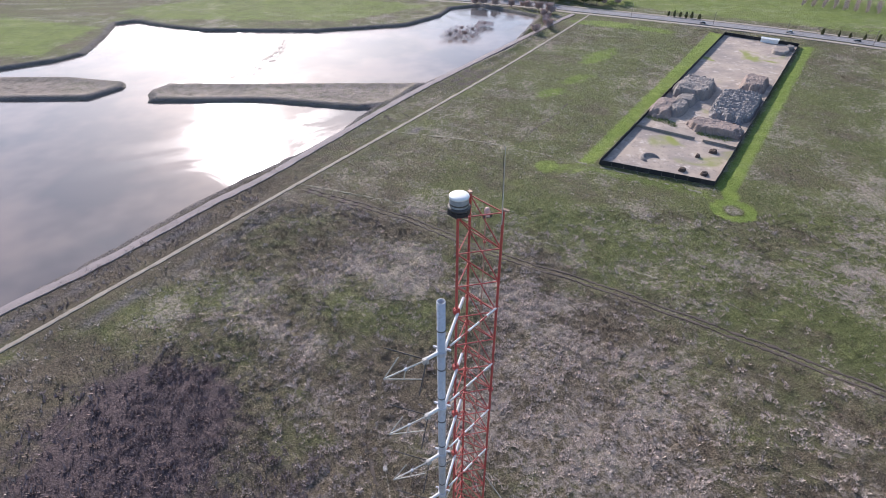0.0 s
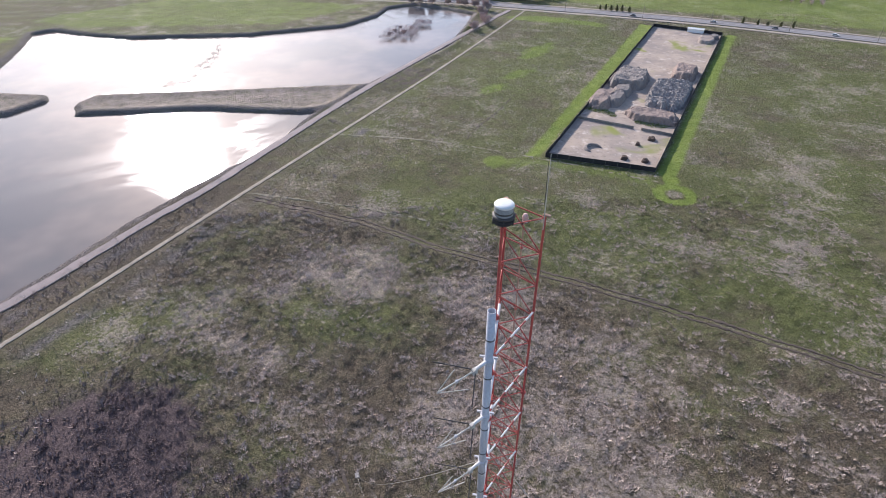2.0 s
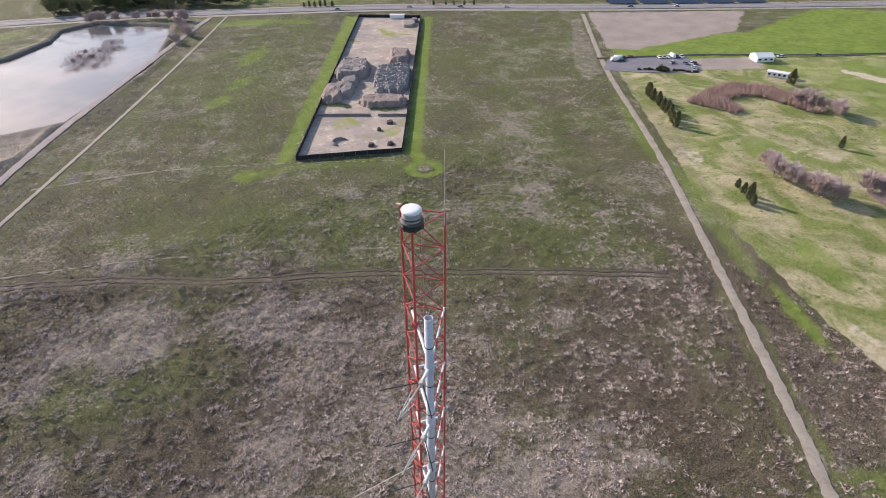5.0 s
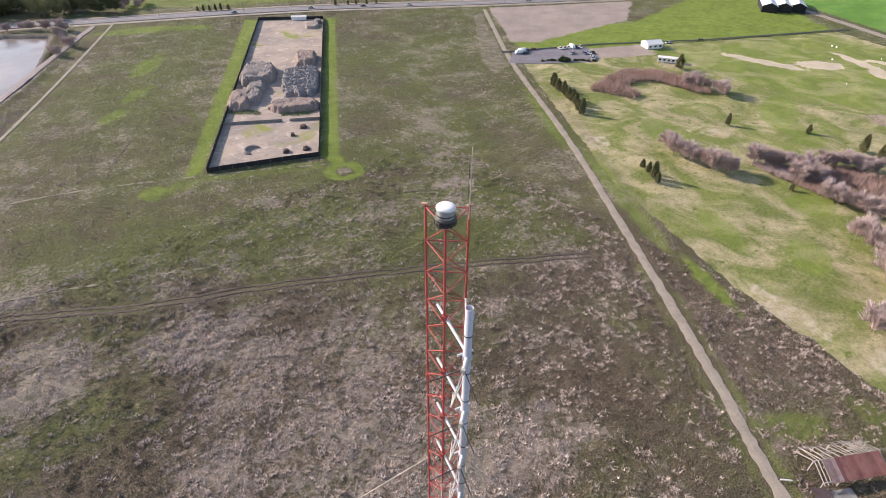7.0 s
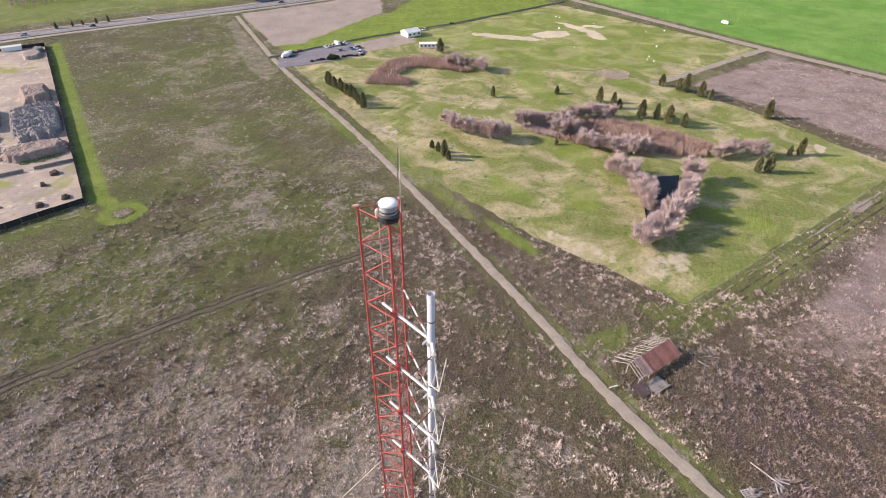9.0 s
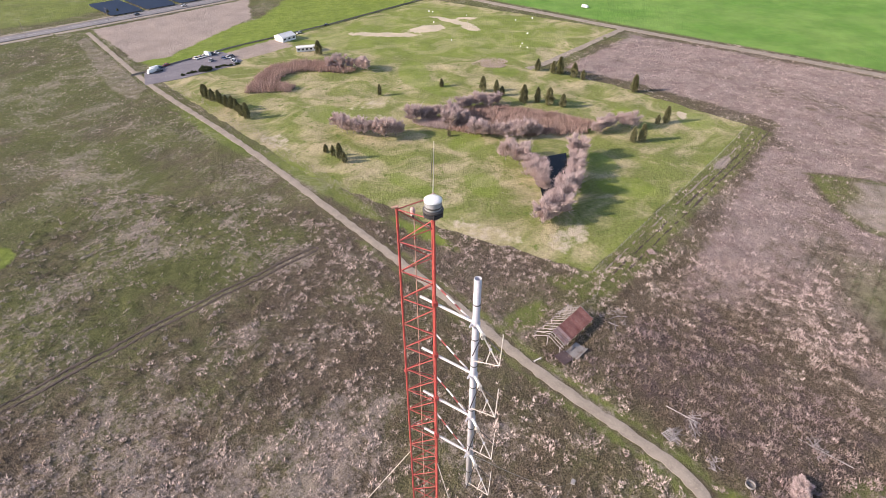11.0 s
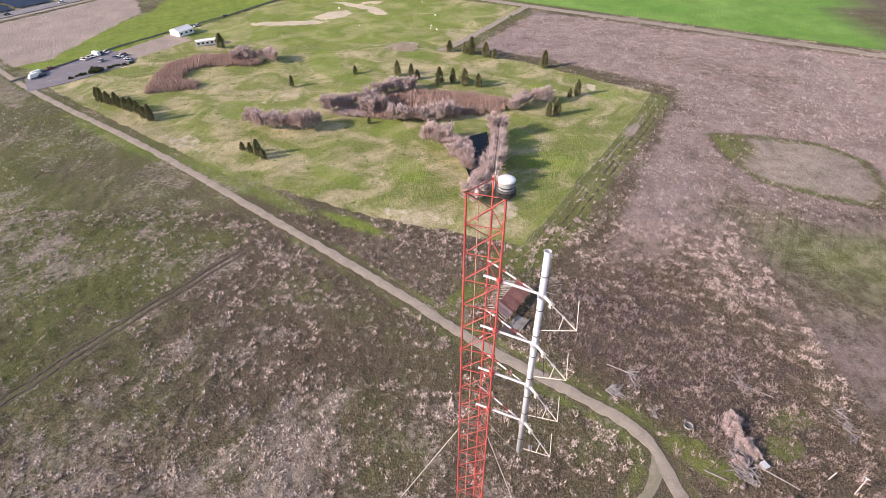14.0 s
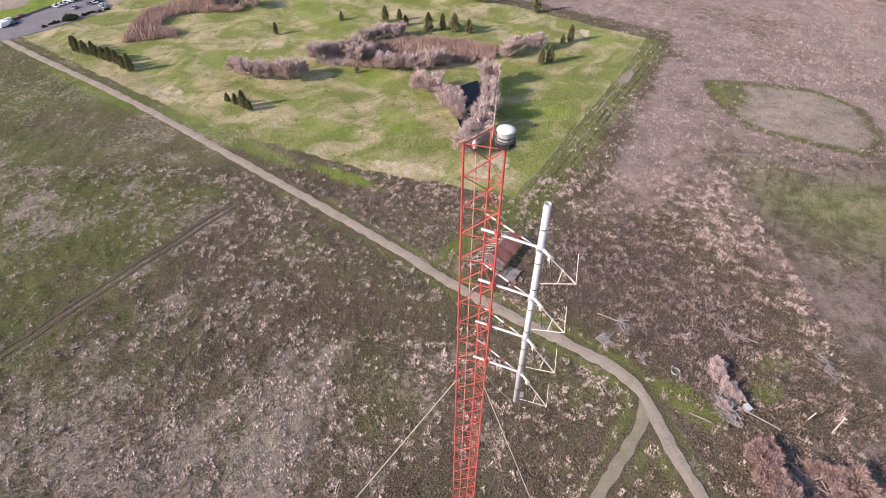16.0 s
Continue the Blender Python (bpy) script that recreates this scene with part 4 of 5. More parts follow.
def slivers(c, d, length, width, rng):
    """Thin twig or leaf triangles at centres c along directions d."""
    d = d / (np.linalg.norm(d, axis=1, keepdims=True) + 1e-9)
    s = np.cross(d, rng.normal(size=d.shape))
    s /= np.linalg.norm(s, axis=1, keepdims=True) + 1e-9
    l, w = np.asarray(length).reshape(-1, 1), np.asarray(width).reshape(-1, 1)
    return np.stack([c - s * w, c + s * w, c + d * l], 1)


def bare_tree(seed, h, spread, material, name="bare_tree", label="leafless grey-lilac tree with a hazy twiggy crown", cat="tree", n=5200):
    rng, rnd = np.random.default_rng(seed), random.Random(seed)
    ob = thing(name, label, cat)
    tr = bmesh.new()
    add_tube(tr, (0, 0, -0.3), (0.1, 0.05, h * 0.35), 0.16 * h / 8, 0.11 * h / 8, 7)
    tips = []
    for i in range(9):
        a = i * 2.4 + rnd.random()
        r, z = spread * rnd.uniform(0.35, 0.85), h * rnd.uniform(0.55, 0.92)
        b = Vector((r * math.cos(a), r * math.sin(a), z))
        st = Vector((0.1, 0.05, h * rnd.uniform(0.15, 0.35)))
        m = st.lerp(b, 0.5) + Vector((0, 0, h * 0.06))
        add_tube(tr, st, m, 0.08 * h / 8, 0.05 * h / 8, 5, False)
        add_tube(tr, m, b, 0.05 * h / 8, 0.015, 5, False)
        tips += [m, b, m.lerp(b, 0.6)]
    part("trunk", tr, M_BARK, ob)
    # sprays of upright twigs, gathered into separate bushy heads with gaps between them
    heads = np.array(tips)
    k = rng.integers(0, len(heads), n // 9)
    root = heads[k] + rng.normal(size=(len(k), 3)) * np.array([spread * 0.13, spread * 0.13, h * 0.05])
    root[:, 2] = np.clip(root[:, 2] * np.where(rng.random(len(k)) < 0.3, 0.5, 0.92), 0.2, h * 0.86)
    root = np.repeat(root, 6, 0)
    m = len(root)
    out = root * np.array([1, 1, 0]) / spread
    d = out * 0.8 + np.array([0, 0, 1.0]) + rng.normal(size=(m, 3)) * 0.38
    part("crown", soup(slivers(root, d, rng.uniform(0.9, 2.1, m) * h / 8, rng.uniform(0.04, 0.105, m) * h / 8, rng)), material, ob)
    return ob


def conifer(seed, h, spread, material=None):
    rng = np.random.default_rng(seed)
    ob = thing("conifer", "dense dark green conifer with a ragged pointed crown", "tree")
    part("trunk", tube((0, 0, -0.3), (0, 0, h * 0.95), 0.02 * h, 0.01, 7), M_BARK, ob)
    n = 4200
    f = rng.random(n) ** 0.75
    prof = 1.12 * spread * (np.sin(np.clip(f * 0.9 + 0.12, 0, 1) * math.pi) ** 0.6) * (1.02 - 0.5 * f)
    a = rng.random(n) * 2 * math.pi
    prof *= 0.75 + 0.35 * np.sin(a * 3 + seed) * np.sin(f * 14 + a)
    rr = prof * np.sqrt(rng.uniform(0.25, 1, n))
    c = np.stack([rr * np.cos(a), rr * np.sin(a), 0.2 + f * h * 0.95], 1)
    d = np.stack([np.cos(a), np.sin(a), rng.uniform(0.1, 1.1, n)], 1) + rng.normal(size=(n, 3)) * 0.4
    part("crown", soup(slivers(c, d, rng.uniform(0.4, 0.9, n) * h / 8, rng.uniform(0.07, 0.15, n) * h / 8, rng)), material or M_CONIFER, ob)
    return ob


def shrub(seed, r, h, material, name="shrub", label="low rounded leafless shrub", cat="shrub", n=3200):
    rng = np.random.default_rng(seed)
    ob = thing(name, label, cat)
    st = bmesh.new()
    for i in range(6):
        a = i * 1.05
        add_tube(st, (0, 0, -0.1), (r * 0.6 * math.cos(a), r * 0.6 * math.sin(a), h * 0.7), 0.05, 0.02, 5, False)
    part("stems", st, M_BARK, ob)
    d = rng.normal(size=(n, 3))
    d[:, 2] = np.abs(d[:, 2])
    d /= np.linalg.norm(d, axis=1, keepdims=True)
    lump = 0.75 + 0.3 * np.sin(d[:, 0] * 5 + seed) * np.cos(d[:, 1] * 4)
    c = d * (lump * rng.uniform(0.35, 1, n) ** 0.5)[:, None] * np.array([r, r, h])
    part("foliage", soup(slivers(c, d + rng.normal(size=(n, 3)) * 0.5, rng.uniform(0.25, 0.65, n) * r / 2, rng.uniform(0.03, 0.075, n) * r / 2, rng)), material, ob)
    return ob


def scatter_copies(protos, spots, smin=0.8, smax=1.2, seed=0, first=True):
    """Stands copies of the given things at plan spots (x, y or x, y, size)."""
    rnd = random.Random(seed)
    for i, s in enumerate(spots):
        k = s[2] if len(s) > 2 else 1.0
        k *= rnd.uniform(smin, smax)
        m = pose(s[0], s[1], 0, 0, 0, rnd.uniform(0, 360)) @ Matrix.Diagonal((k * rnd.uniform(0.9, 1.15), k * rnd.uniform(0.9, 1.15), k, 1))
        src = protos[i % len(protos)]
        if i < len(protos) and not src.get("set"):
            src.matrix_basis = m
            src["set"] = 1
        else:
            o = copy_thing_scaled(src, m)


def copy_thing_scaled(src, m):
    """A copy at pose and size m, whatever the size of the first one."""
    o = copy_thing(src, m)
    o.matrix_basis = m
    return o


def along(pts, n, jitter, seed):
    rnd = random.Random(seed)
    line = spline(pts, 1.0)
    return [(*(line[int((i + 0.5) / n * (len(line) - 1))] + Vector((rnd.uniform(-jitter, jitter), rnd.uniform(-jitter, jitter)))),) for i in range(n)]


def patch_points(poly, n, seed):
    rng = np.random.default_rng(seed)
    p = np.array(poly)
    lo, hi = p.min(0), p.max(0)
    q = rng.uniform(lo, hi, (n * 4, 2))
    q = q[inside(q[:, 0], q[:, 1], poly) + (fbm(q[:, 0] / 4, q[:, 1] / 4, seed) - 0.5) * 6 > 0][:n]
    return q, rng


def reeds(name, label, poly, n, h, material, seed, width=0.12):
    q, rng = patch_points(poly, int(n * 3.2), seed)
    m = len(q)
    c = np.concatenate([q, np.zeros((m, 1)) - 0.05], 1)
    c[:, 2] += rng.random(m) * h * 0.35
    d = rng.normal(size=(m, 3)) * 0.35 + np.array([0, 0, 1.0])
    hh = h * rng.uniform(0.45, 1.1, m) * (0.6 + 0.8 * fbm(q[:, 0] / 3.5, q[:, 1] / 3.5, seed + 2, 2))
    return tagged(part(name, soup(slivers(c, d, hh, rng.uniform(0.3, 0.7, m) * min(width, 0.075) * h, rng)), material), label, "reeds", kind="stuff")


BT = [bare_tree(s, h, w, M_TWIG) for s, h, w in ((1, 8.6, 4.2), (2, 9.6, 4.0), (3, 7.8, 4.4))]
CF = [conifer(s, h, w) for s, h, w in ((11, 8.5, 2.3), (12, 9.2, 2.0), (13, 7.5, 2.5))]
for t_ in CF:
    tagged(t_, group="conifers of the golf course")
for t_ in BT:
    tagged(t_, group="bare trees of the golf course")
pond_trees = [(203, 14), (200, 8), (195, 3), (190, -1), (211, -15), (205, -15), (199, -15.5), (193, -15), (187, -14), (180, -12.5), (173, -11), (167, -9), (161, -6.5), (157, -4), (186, 0), (180, -3, 0.8), (164, -10, 0.9)]
ring = along([(226, 32), (224, 24), (226, 10), (229, 0)], 7, 1.5, 3) + along([(236, -22), (245, -29), (247, -36), (246, -42)], 6, 1.2, 4) + along([(250, 42), (258, 33), (262, 22)], 5, 1.5, 5)
clumps = along([(219, 95), (216, 85), (215, 74), (216.5, 62)], 11, 2.0, 6) + along([(232, 64), (239, 54), (243, 46), (236, 40), (229, 46)], 10, 2.2, 7)
nook = along([(300, 128), (303, 118), (301, 110), (297, 106)], 6, 2.0, 8)
scatter_copies(BT, pond_trees + [(x, y, 0.9) for x, y in ring + nook] + [(x, y, 0.95) for x, y in clumps], 0.8, 1.15, 2)
row = along([(244, 180), (237, 167), (231, 156), (219, 139)], 11, 0.8, 9)
west = [(194, 91, 0.62), (192, 87, 0.7), (189.5, 83, 0.75), (187, 80, 0.6)]
ridge = [(281, 35, 0.9), (275, 27, 1.0), (276, 24, 0.8), (268, 12, 1.0), (270, 5, 0.9), (268, -1, 1.1), (266, -8, 1.0), (256, -57, 1.0), (254, -53, 0.7), (233, -44, 0.95), (231, -40, 0.7), (320, 8, 0.9), (317, -1, 1.0), (316, -5, 1.0), (312, -13, 1.1), (309, -18, 0.8), (295, -45, 0.9), (323, 146, 1.2), (282, 58, 0.6), (264, 88, 0.55), (221, 42, 0.5)]
scatter_copies(CF, [(x, y, 0.8) for x, y in row] + west + ridge, 0.8, 1.15, 5)
SH = [shrub(21, 1.6, 1.5, M_TWIG), shrub(22, 2.0, 1.6, M_LEAF, label="low dark green rounded shrub"), shrub(23, 2.6, 2.2, M_REDTWIG, label="reddish leafless thorn shrub")]
hedge = along([(270, 209), (277, 205), (284, 199), (297, 187)], 12, 0.7, 11)
scatter_copies(SH[1:2], [(x, y, 0.75) for x, y in hedge] + [(281, 201, 1.5), (282.5, 199.5, 1.4)], 0.8, 1.2, 12)
scatter_copies(SH[:1], [(62, -63, 1.5), (66, -62, 1.9), (68.5, -63, 1.3), (58, -60.5, 1.1), (60, -64.5, 1.2), (147, -40, 0.7)], 0.85, 1.15, 13)
scatter_copies(SH[2:3], [(46.5, -63, 1.3), (45, -64.5, 1.5), (42.5, -64, 1.45), (40.5, -63.5, 1.5), (38.5, -64, 1.5), (47.5, -65.5, 1.1), (42, -76.5, 1.35), (41, -80.5, 1.2), (43.5, -73.5, 0.8), (36.5, -65, 1.5), (38, -76, 1.0)], 0.85, 1.2, 14)
reeds("reed_bed", "brown dry reed bed around a golf course hollow", [(251, 159), (258, 136), (265, 137), (270, 150), (284, 151), (291, 140), (291, 118), (299, 112), (306, 134), (308, 152), (293, 166), (272, 165)], 4200, 3.0, M_REED, 31)
reeds("reed_island", "reddish brown reed bed between bare trees", [(227, 44), (248, 44), (260, 31), (256, -2), (248, -24), (236, -20), (229, 2), (225, 26)], 8000, 2.6, M_REED, 32)
reeds("yellow_moss", "yellow-green marsh plants on the reed bed edge", [(262, 26), (257, 0), (253, 0), (257, 26)], 1500, 0.8, M_WEED, 33)
reeds("thicket", "tangled grey-lilac thicket on the golf course", [(232, 62), (244, 46), (236, 36), (228, 44), (229, 56)], 2500, 2.4, M_TWIG, 34, 0.05)
reeds("drain_brush", "dark brush along the farm road drain", [(254, 207), (258, 205), (200, 118), (152, 50), (147, 53), (196, 121)], 5000, 0.9, M_TWIG, 35, 0.08)
reeds("reed_islet", "grey willow scrub standing in the pond", [(-22, 396), (4, 394), (8, 412), (4, 428), (-14, 424)], 700, 3.0, M_TWIG, 36, 0.03)
reeds("reed_islet", "small grey willow scrub standing in the pond", [(4, 424), (18, 428), (17, 442), (5, 440)], 300, 3.0, M_TWIG, 37, 0.03)
reeds("shore_scrub", "low bare scrub along the pond shore", [(0, 497), (34, 486), (58, 470), (56, 430), (30, 382), (34, 384), (62, 430), (66, 474), (38, 496), (4, 506)], 1100, 2.2, M_TWIG, 38, 0.04)
scatter_copies(BT, along([(2, 502), (34, 494), (60, 478), (60, 440), (46, 406)], 16, 4.0, 51) + [(-4, 404, 0.5), (-10, 410, 0.5), (2, 416, 0.55), (-6, 420, 0.5), (-14, 402, 0.45), (11, 434, 0.5)], 0.55, 0.95, 52)
reeds("pond_weir", "low scrub strip across the upper pond", [(-131, 396), (-128, 360), (-133, 332), (-140, 306), (-124, 304), (-129, 332), (-126, 360)], 900, 1.4, M_TWIG, 39, 0.05)
reeds("yard_weeds", "bright green weeds between soil heaps", [(88, 257), (92, 260), (101, 250), (98, 245)], 900, 0.9, M_WEED, 40)
reeds("yard_weeds", "bright green weeds along the yard divider", [(107, 238), (112, 242), (123, 233), (118, 229)], 1100, 0.9, M_WEED, 41)
reeds("range_heap", "low grey heap of brush on the driving range", [(322, 48), (318, 34), (322, 26), (334, 28), (336, 44)], 1600, 1.2, M_TWIG, 42, 0.1)
tagged(part("golf_pond", sheet([(209, 15), (204, 6), (193, 1), (180, -2), (170, -4), (172, -8), (186, -11), (197, -12), (213, -11), (206, 0), (213, 6)], 0.85), M_DARKWATER), "small dark still pond between bare trees", "water", kind="structure")

# ---------------------------------------------------------------- the soil yard
AX = Vector((127, 207)).normalized()
AXDEG = math.degrees(math.atan2(AX.y, AX.x))


def slab(pts, z0, z1):
    bm = bmesh.new()
    lo = [bm.verts.new((x, y, z0)) for x, y in pts]
    hi = [bm.verts.new((x, y, z1)) for x, y in pts]
    bm.faces.new(hi)
    bm.faces.new(lo[::-1])
    for i in range(len(pts)):
        j = (i + 1) % len(pts)
        bm.faces.new((lo[i], lo[j], hi[j], hi[i]))
    bmesh.ops.recalc_face_normals(bm, faces=bm.faces)
    return bm


tagged(part("yard_pad", slab(YARD, -0.5, 0.15), M_PAD), "dusty tan hardstanding of a fenced soil yard", "pavement", kind="structure")


def fence_line(name, label, pts, h, spacing, material, sag=0.0, seed=0):
    """Screened fence: a post every few metres and a cloth panel between."""
    rnd = random.Random(seed)
    ob = thing(name, label, "fence")
    for (ax, ay), (bx, by) in zip(pts, pts[1:]):
        L = math.hypot(bx - ax, by - ay)
        n = max(1, round(L / spacing))
        rz = math.degrees(math.atan2(by - ay, bx - ax))
        w = L / n
        pm = mesh_of(box(pose(0, 0, h / 2), (w - 0.04, 0.07, h), 0.0), "panel")
        qm = mesh_of(tube((0, 0, -0.2), (0, 0, h + 0.15), 0.06, sides=6), "post")
        for i in range(n):
            u = (i + 0.5) / n
            part("panel", pm, material, ob).matrix_basis = pose(ax + (bx - ax) * u, ay + (by - ay) * u, 0.1 + rnd.uniform(-0.05, 0.05), rnd.uniform(-3, 3), 0, rz)
            u = i / n
            part("post", qm, M_POST, ob).matrix_basis = pose(ax + (bx - ax) * u, ay + (by - ay) * u, 0.0)
    return ob


fence_line("screen_fence", "tall black screened fence around the soil yard", YARD + YARD[:1], 2.1, 5.0, M_FENCE_AND_SHADE, seed=1)
fence_line("divider_fence", "low dark board divider across the soil yard", [(80, 246), (104, 231)], 1.3, 4.0, M_POST, seed=2)
fence_line("divider_fence", "low dark board divider with a gap beside it", [(107, 229), (119, 221.5)], 1.3, 4.0, M_POST, seed=3)


def mound(name, label, x, y, hl, hw, h, material, seed, rot=None, ridges=0.0, rough=0.5):
    """A dumped heap with steep flanks, an uneven top and lumps."""
    n = 64
    u = np.linspace(-1, 1, n)
    U, V = np.meshgrid(u, u)
    px, py = U * hl * 1.05, V * hw * 1.05
    edge = (np.abs(U) ** 3.2 + np.abs(V) ** 3.2) ** (1 / 3.2) + (fbm(px / 3 + seed, py / 3, seed) - 0.5) * 0.35
    Z = h * sstep(1.0 - edge, 0.0, min(0.42, 0.6 * h / min(hl, hw)))
    Z *= 0.72 + 0.5 * fbm(px / 5, py / 5 + seed, seed + 3)
    if ridges:
        Z *= 1 - ridges * (0.5 + 0.5 * np.sin(px * 1.9 + np.sin(py) * 0.5))
    Z += (Z > 0.05) * rough * (fbm(px / 0.8, py / 0.8, seed + 7, 3) - 0.5)
    Z = np.where(Z < 0.02, -0.1, Z)
    idx = np.arange(n * n).reshape(n, n)
    q = np.stack([idx[:-1, :-1], idx[:-1, 1:], idx[1:, 1:], idx[1:, :-1]], -1).reshape(-1, 4)
    me = bpy.data.meshes.new(name)
    me.from_pydata(np.stack([px, py, Z], -1).reshape(-1, 3).tolist(), [], q.tolist())
    ob = part(name, me, material)
    ob.matrix_world = pose(x, y, 0.15, 0, 0, AXDEG if rot is None else rot)
    return tagged(ob, label, "heap", "heaps in the soil yard")


M_SOIL_GREY = surface("grey_brown_spoil", (0.215, 0.185, 0.165), (0.28, 0.24, 0.21), 0.25, 2.5, (0.15, 0.13, 0.115), 0.95, bump=0.6, dist=0.2)
M_SOIL_RED = surface("red_brown_spoil", (0.25, 0.19, 0.16), (0.31, 0.24, 0.20), 0.25, 2.5, (0.16, 0.115, 0.095), 0.95, bump=0.6, dist=0.2)
M_DARKSOIL = surface("dark_brown_earth", (0.085, 0.060, 0.045), (0.12, 0.085, 0.065), 0.4, 3.0, (0.06, 0.045, 0.035), 0.95, bump=0.6, dist=0.2)
M_RUBBLE = surface("broken_concrete_rubble", (0.33, 0.295, 0.27), (0.22, 0.195, 0.18), 0.9, 3.0, (0.10, 0.095, 0.09), 0.95, bump=0.8, dist=0.3)
mound("soil_mound", "large grey-brown heap of dumped soil", 125, 297, 17, 10, 4.6, M_SOIL_GREY, 3)
mound("soil_mound", "long reddish grey soil heap", 99.5, 267, 13, 6.0, 3.6, M_SOIL_RED, 7)
mound("soil_mound", "dark narrow soil heap", 107.5, 267, 11.5, 4.0, 3.5, M_SOIL_GREY, 9)
mound("soil_mound", "small dark soil heap", 114, 278, 7, 5.2, 3.4, M_SOIL_GREY, 10)
mound("rubble_mound", "wide grey heap of broken concrete in rows", 138, 272.5, 23, 10.5, 3.6, M_RUBBLE, 11, ridges=0.3, rough=1.1)
mound("soil_mound", "flat-topped dark brown soil heap", 117.5, 243, 7.5, 12.5, 3.0, M_SOIL_RED, 13)
mound("soil_mound", "reddish soil heap by the fence", 160.5, 305, 14, 6.8, 4.0, M_SOIL_RED, 15)
for x, y, r in ((89.3, 200.8, 1.9), (97.3, 197.6, 2.0), (108, 218.5, 2.2), (99.8, 213.6, 1.3)):
    mound("soil_mound", "small dark brown earth pile on pale ground", x, y, r, r * 0.75, 1.1, M_DARKSOIL, int(x), rough=0.8)
mound("soil_mound", "low pale spoil heap near the yard entrance", 205, 372, 9, 5, 2.0, M_PAD, 17)
mound("soil_mound", "dark heap in a yard corner", 213, 377, 5, 3, 2.4, M_SOIL_GREY, 19)


def horseshoe(x, y, r, h, seed, rot, arc=230):
    bm = bmesh.new()
    n, rows = 26, []
    for i in range(n + 1):
        a = radians(rot + arc * (i / n - 0.5))
        k = max(0.0, math.sin(math.pi * i / n)) ** 0.4 + 0.05
        c, s = math.cos(a), math.sin(a)
        rows.append([bm.verts.new((rr * c, rr * s, zz)) for rr, zz in ((r - 1.1 * k, -0.1), (r - 0.5 * k, h * k), (r + 0.2 * k, h * k * 0.9), (r + 1.2 * k, -0.1))])
    for a, b in zip(rows, rows[1:]):
        for k in range(3):
            bm.faces.new((a[k], a[k + 1], b[k + 1], b[k]))
    bmesh.ops.recalc_face_normals(bm, faces=bm.faces)
    ob = part("earth_berm", bm, M_SOIL_GREY)
    ob.matrix_world = pose(x, y, 0.15)
    return tagged(ob, "dark horseshoe-shaped earth berm on pale ground", "berm")


horseshoe(79, 211, 3.6, 1.2, 1, 120)


# ---------------------------------------------------------------- buildings
def gable_building(name, label, x, y, rz, w, d, h, rise, wall, roof, windows=2, open_front=False, category="building"):
    ob = thing(name, label, category, (x, y, 0), rz)
    for sx in (-1, 1):
        bm = bmesh.new()
        t = 0.15
        ring = [(-d / 2, 0), (d / 2, 0), (d / 2, h), (0, h + rise), (-d / 2, h)]
        a = [bm.verts.new((sx * (w / 2), yy, zz)) for yy, zz in ring]
        b = [bm.verts.new((sx * (w / 2 - t), yy, zz)) for yy, zz in ring]
        bm.faces.new(a)
        bm.faces.new(b[::-1])
        for i in range(5):
            bm.faces.new((a[i], a[(i + 1) % 5], b[(i + 1) % 5], b[i]))
        bmesh.ops.recalc_face_normals(bm, faces=bm.faces)
        part("end_wall", bm, wall, ob)
    for sy in (-1, 1):
        if open_front and sy < 0:
            for i in range(5):
                part("post", box(pose(-w / 2 + 0.3 + i * (w - 0.6) / 4, sy * (d / 2 - 0.2), h / 2), (0.25, 0.25, h), 0.02), M_POST, ob)
        else:
            wl = part("side_wall", box(pose(0, sy * (d / 2 - 0.08), h / 2), (w - 0.32, 0.15, h)), wall, ob)
            for i in range(windows):
                cx = -w / 2 + (i + 0.5) * w / windows
                win = part("window", box(pose(cx, sy * (d / 2 + 0.015), h * 0.55), (min(1.6, w / windows * 0.5), 0.06, 1.1), 0.01), M_GLASSDARK, ob)
                part("frame", box(pose(cx, sy * (d / 2 + 0.005), h * 0.55), (min(1.6, w / windows * 0.5) + 0.2, 0.05, 1.3)), M_WALLWHITE, win)
    sl = math.hypot(d / 2 + 0.4, rise)
    ang = math.degrees(math.atan2(rise, d / 2))
    for sy in (-1, 1):
        part("roof", box(pose(0, sy * (d / 4 + 0.1), h + rise / 2 + 0.02, -sy * ang, 0, 0), (w + 0.6, sl + 0.1, 0.14), 0.02), roof, ob)
    part("ridge_cap", box(pose(0, 0, h + rise + 0.1), (w + 0.6, 0.4, 0.08), 0.02), roof, ob)
    return ob


gable_building("clubhouse", "low white building with a pale sheet roof", 350, 181, -28, 11, 9, 3.0, 1.6, M_WALLWHITE, M_ROOFPALE, 3)
gable_building("trailer_building", "long white trailer building beside a tree", 330, 157, -62, 13, 4.2, 2.7, 0.5, M_WALLWHITE, M_ROOFPALE, 5)
gable_building("yard_shed", "small white shed at the yard entrance", 207, 394, AXDEG - 90, 11, 4, 2.6, 0.5, M_WALLWHITE, M_ROOFPALE, 0)
# black walls stand in for the shade inside the hall's open ends
for i in range(3):
    gable_building("riding_hall", "large open-sided hall with a white peaked roof", 531 - 9.5 * 0.72 * (i - 1) * -1.3, 170 + 9.5 * 0.72 * (i - 1) * -1.1, 28, 34, 11.5, 5.0, 2.4, M_FENCE_AND_SHADE, M_ROOFPALE, 0, True, "hall")


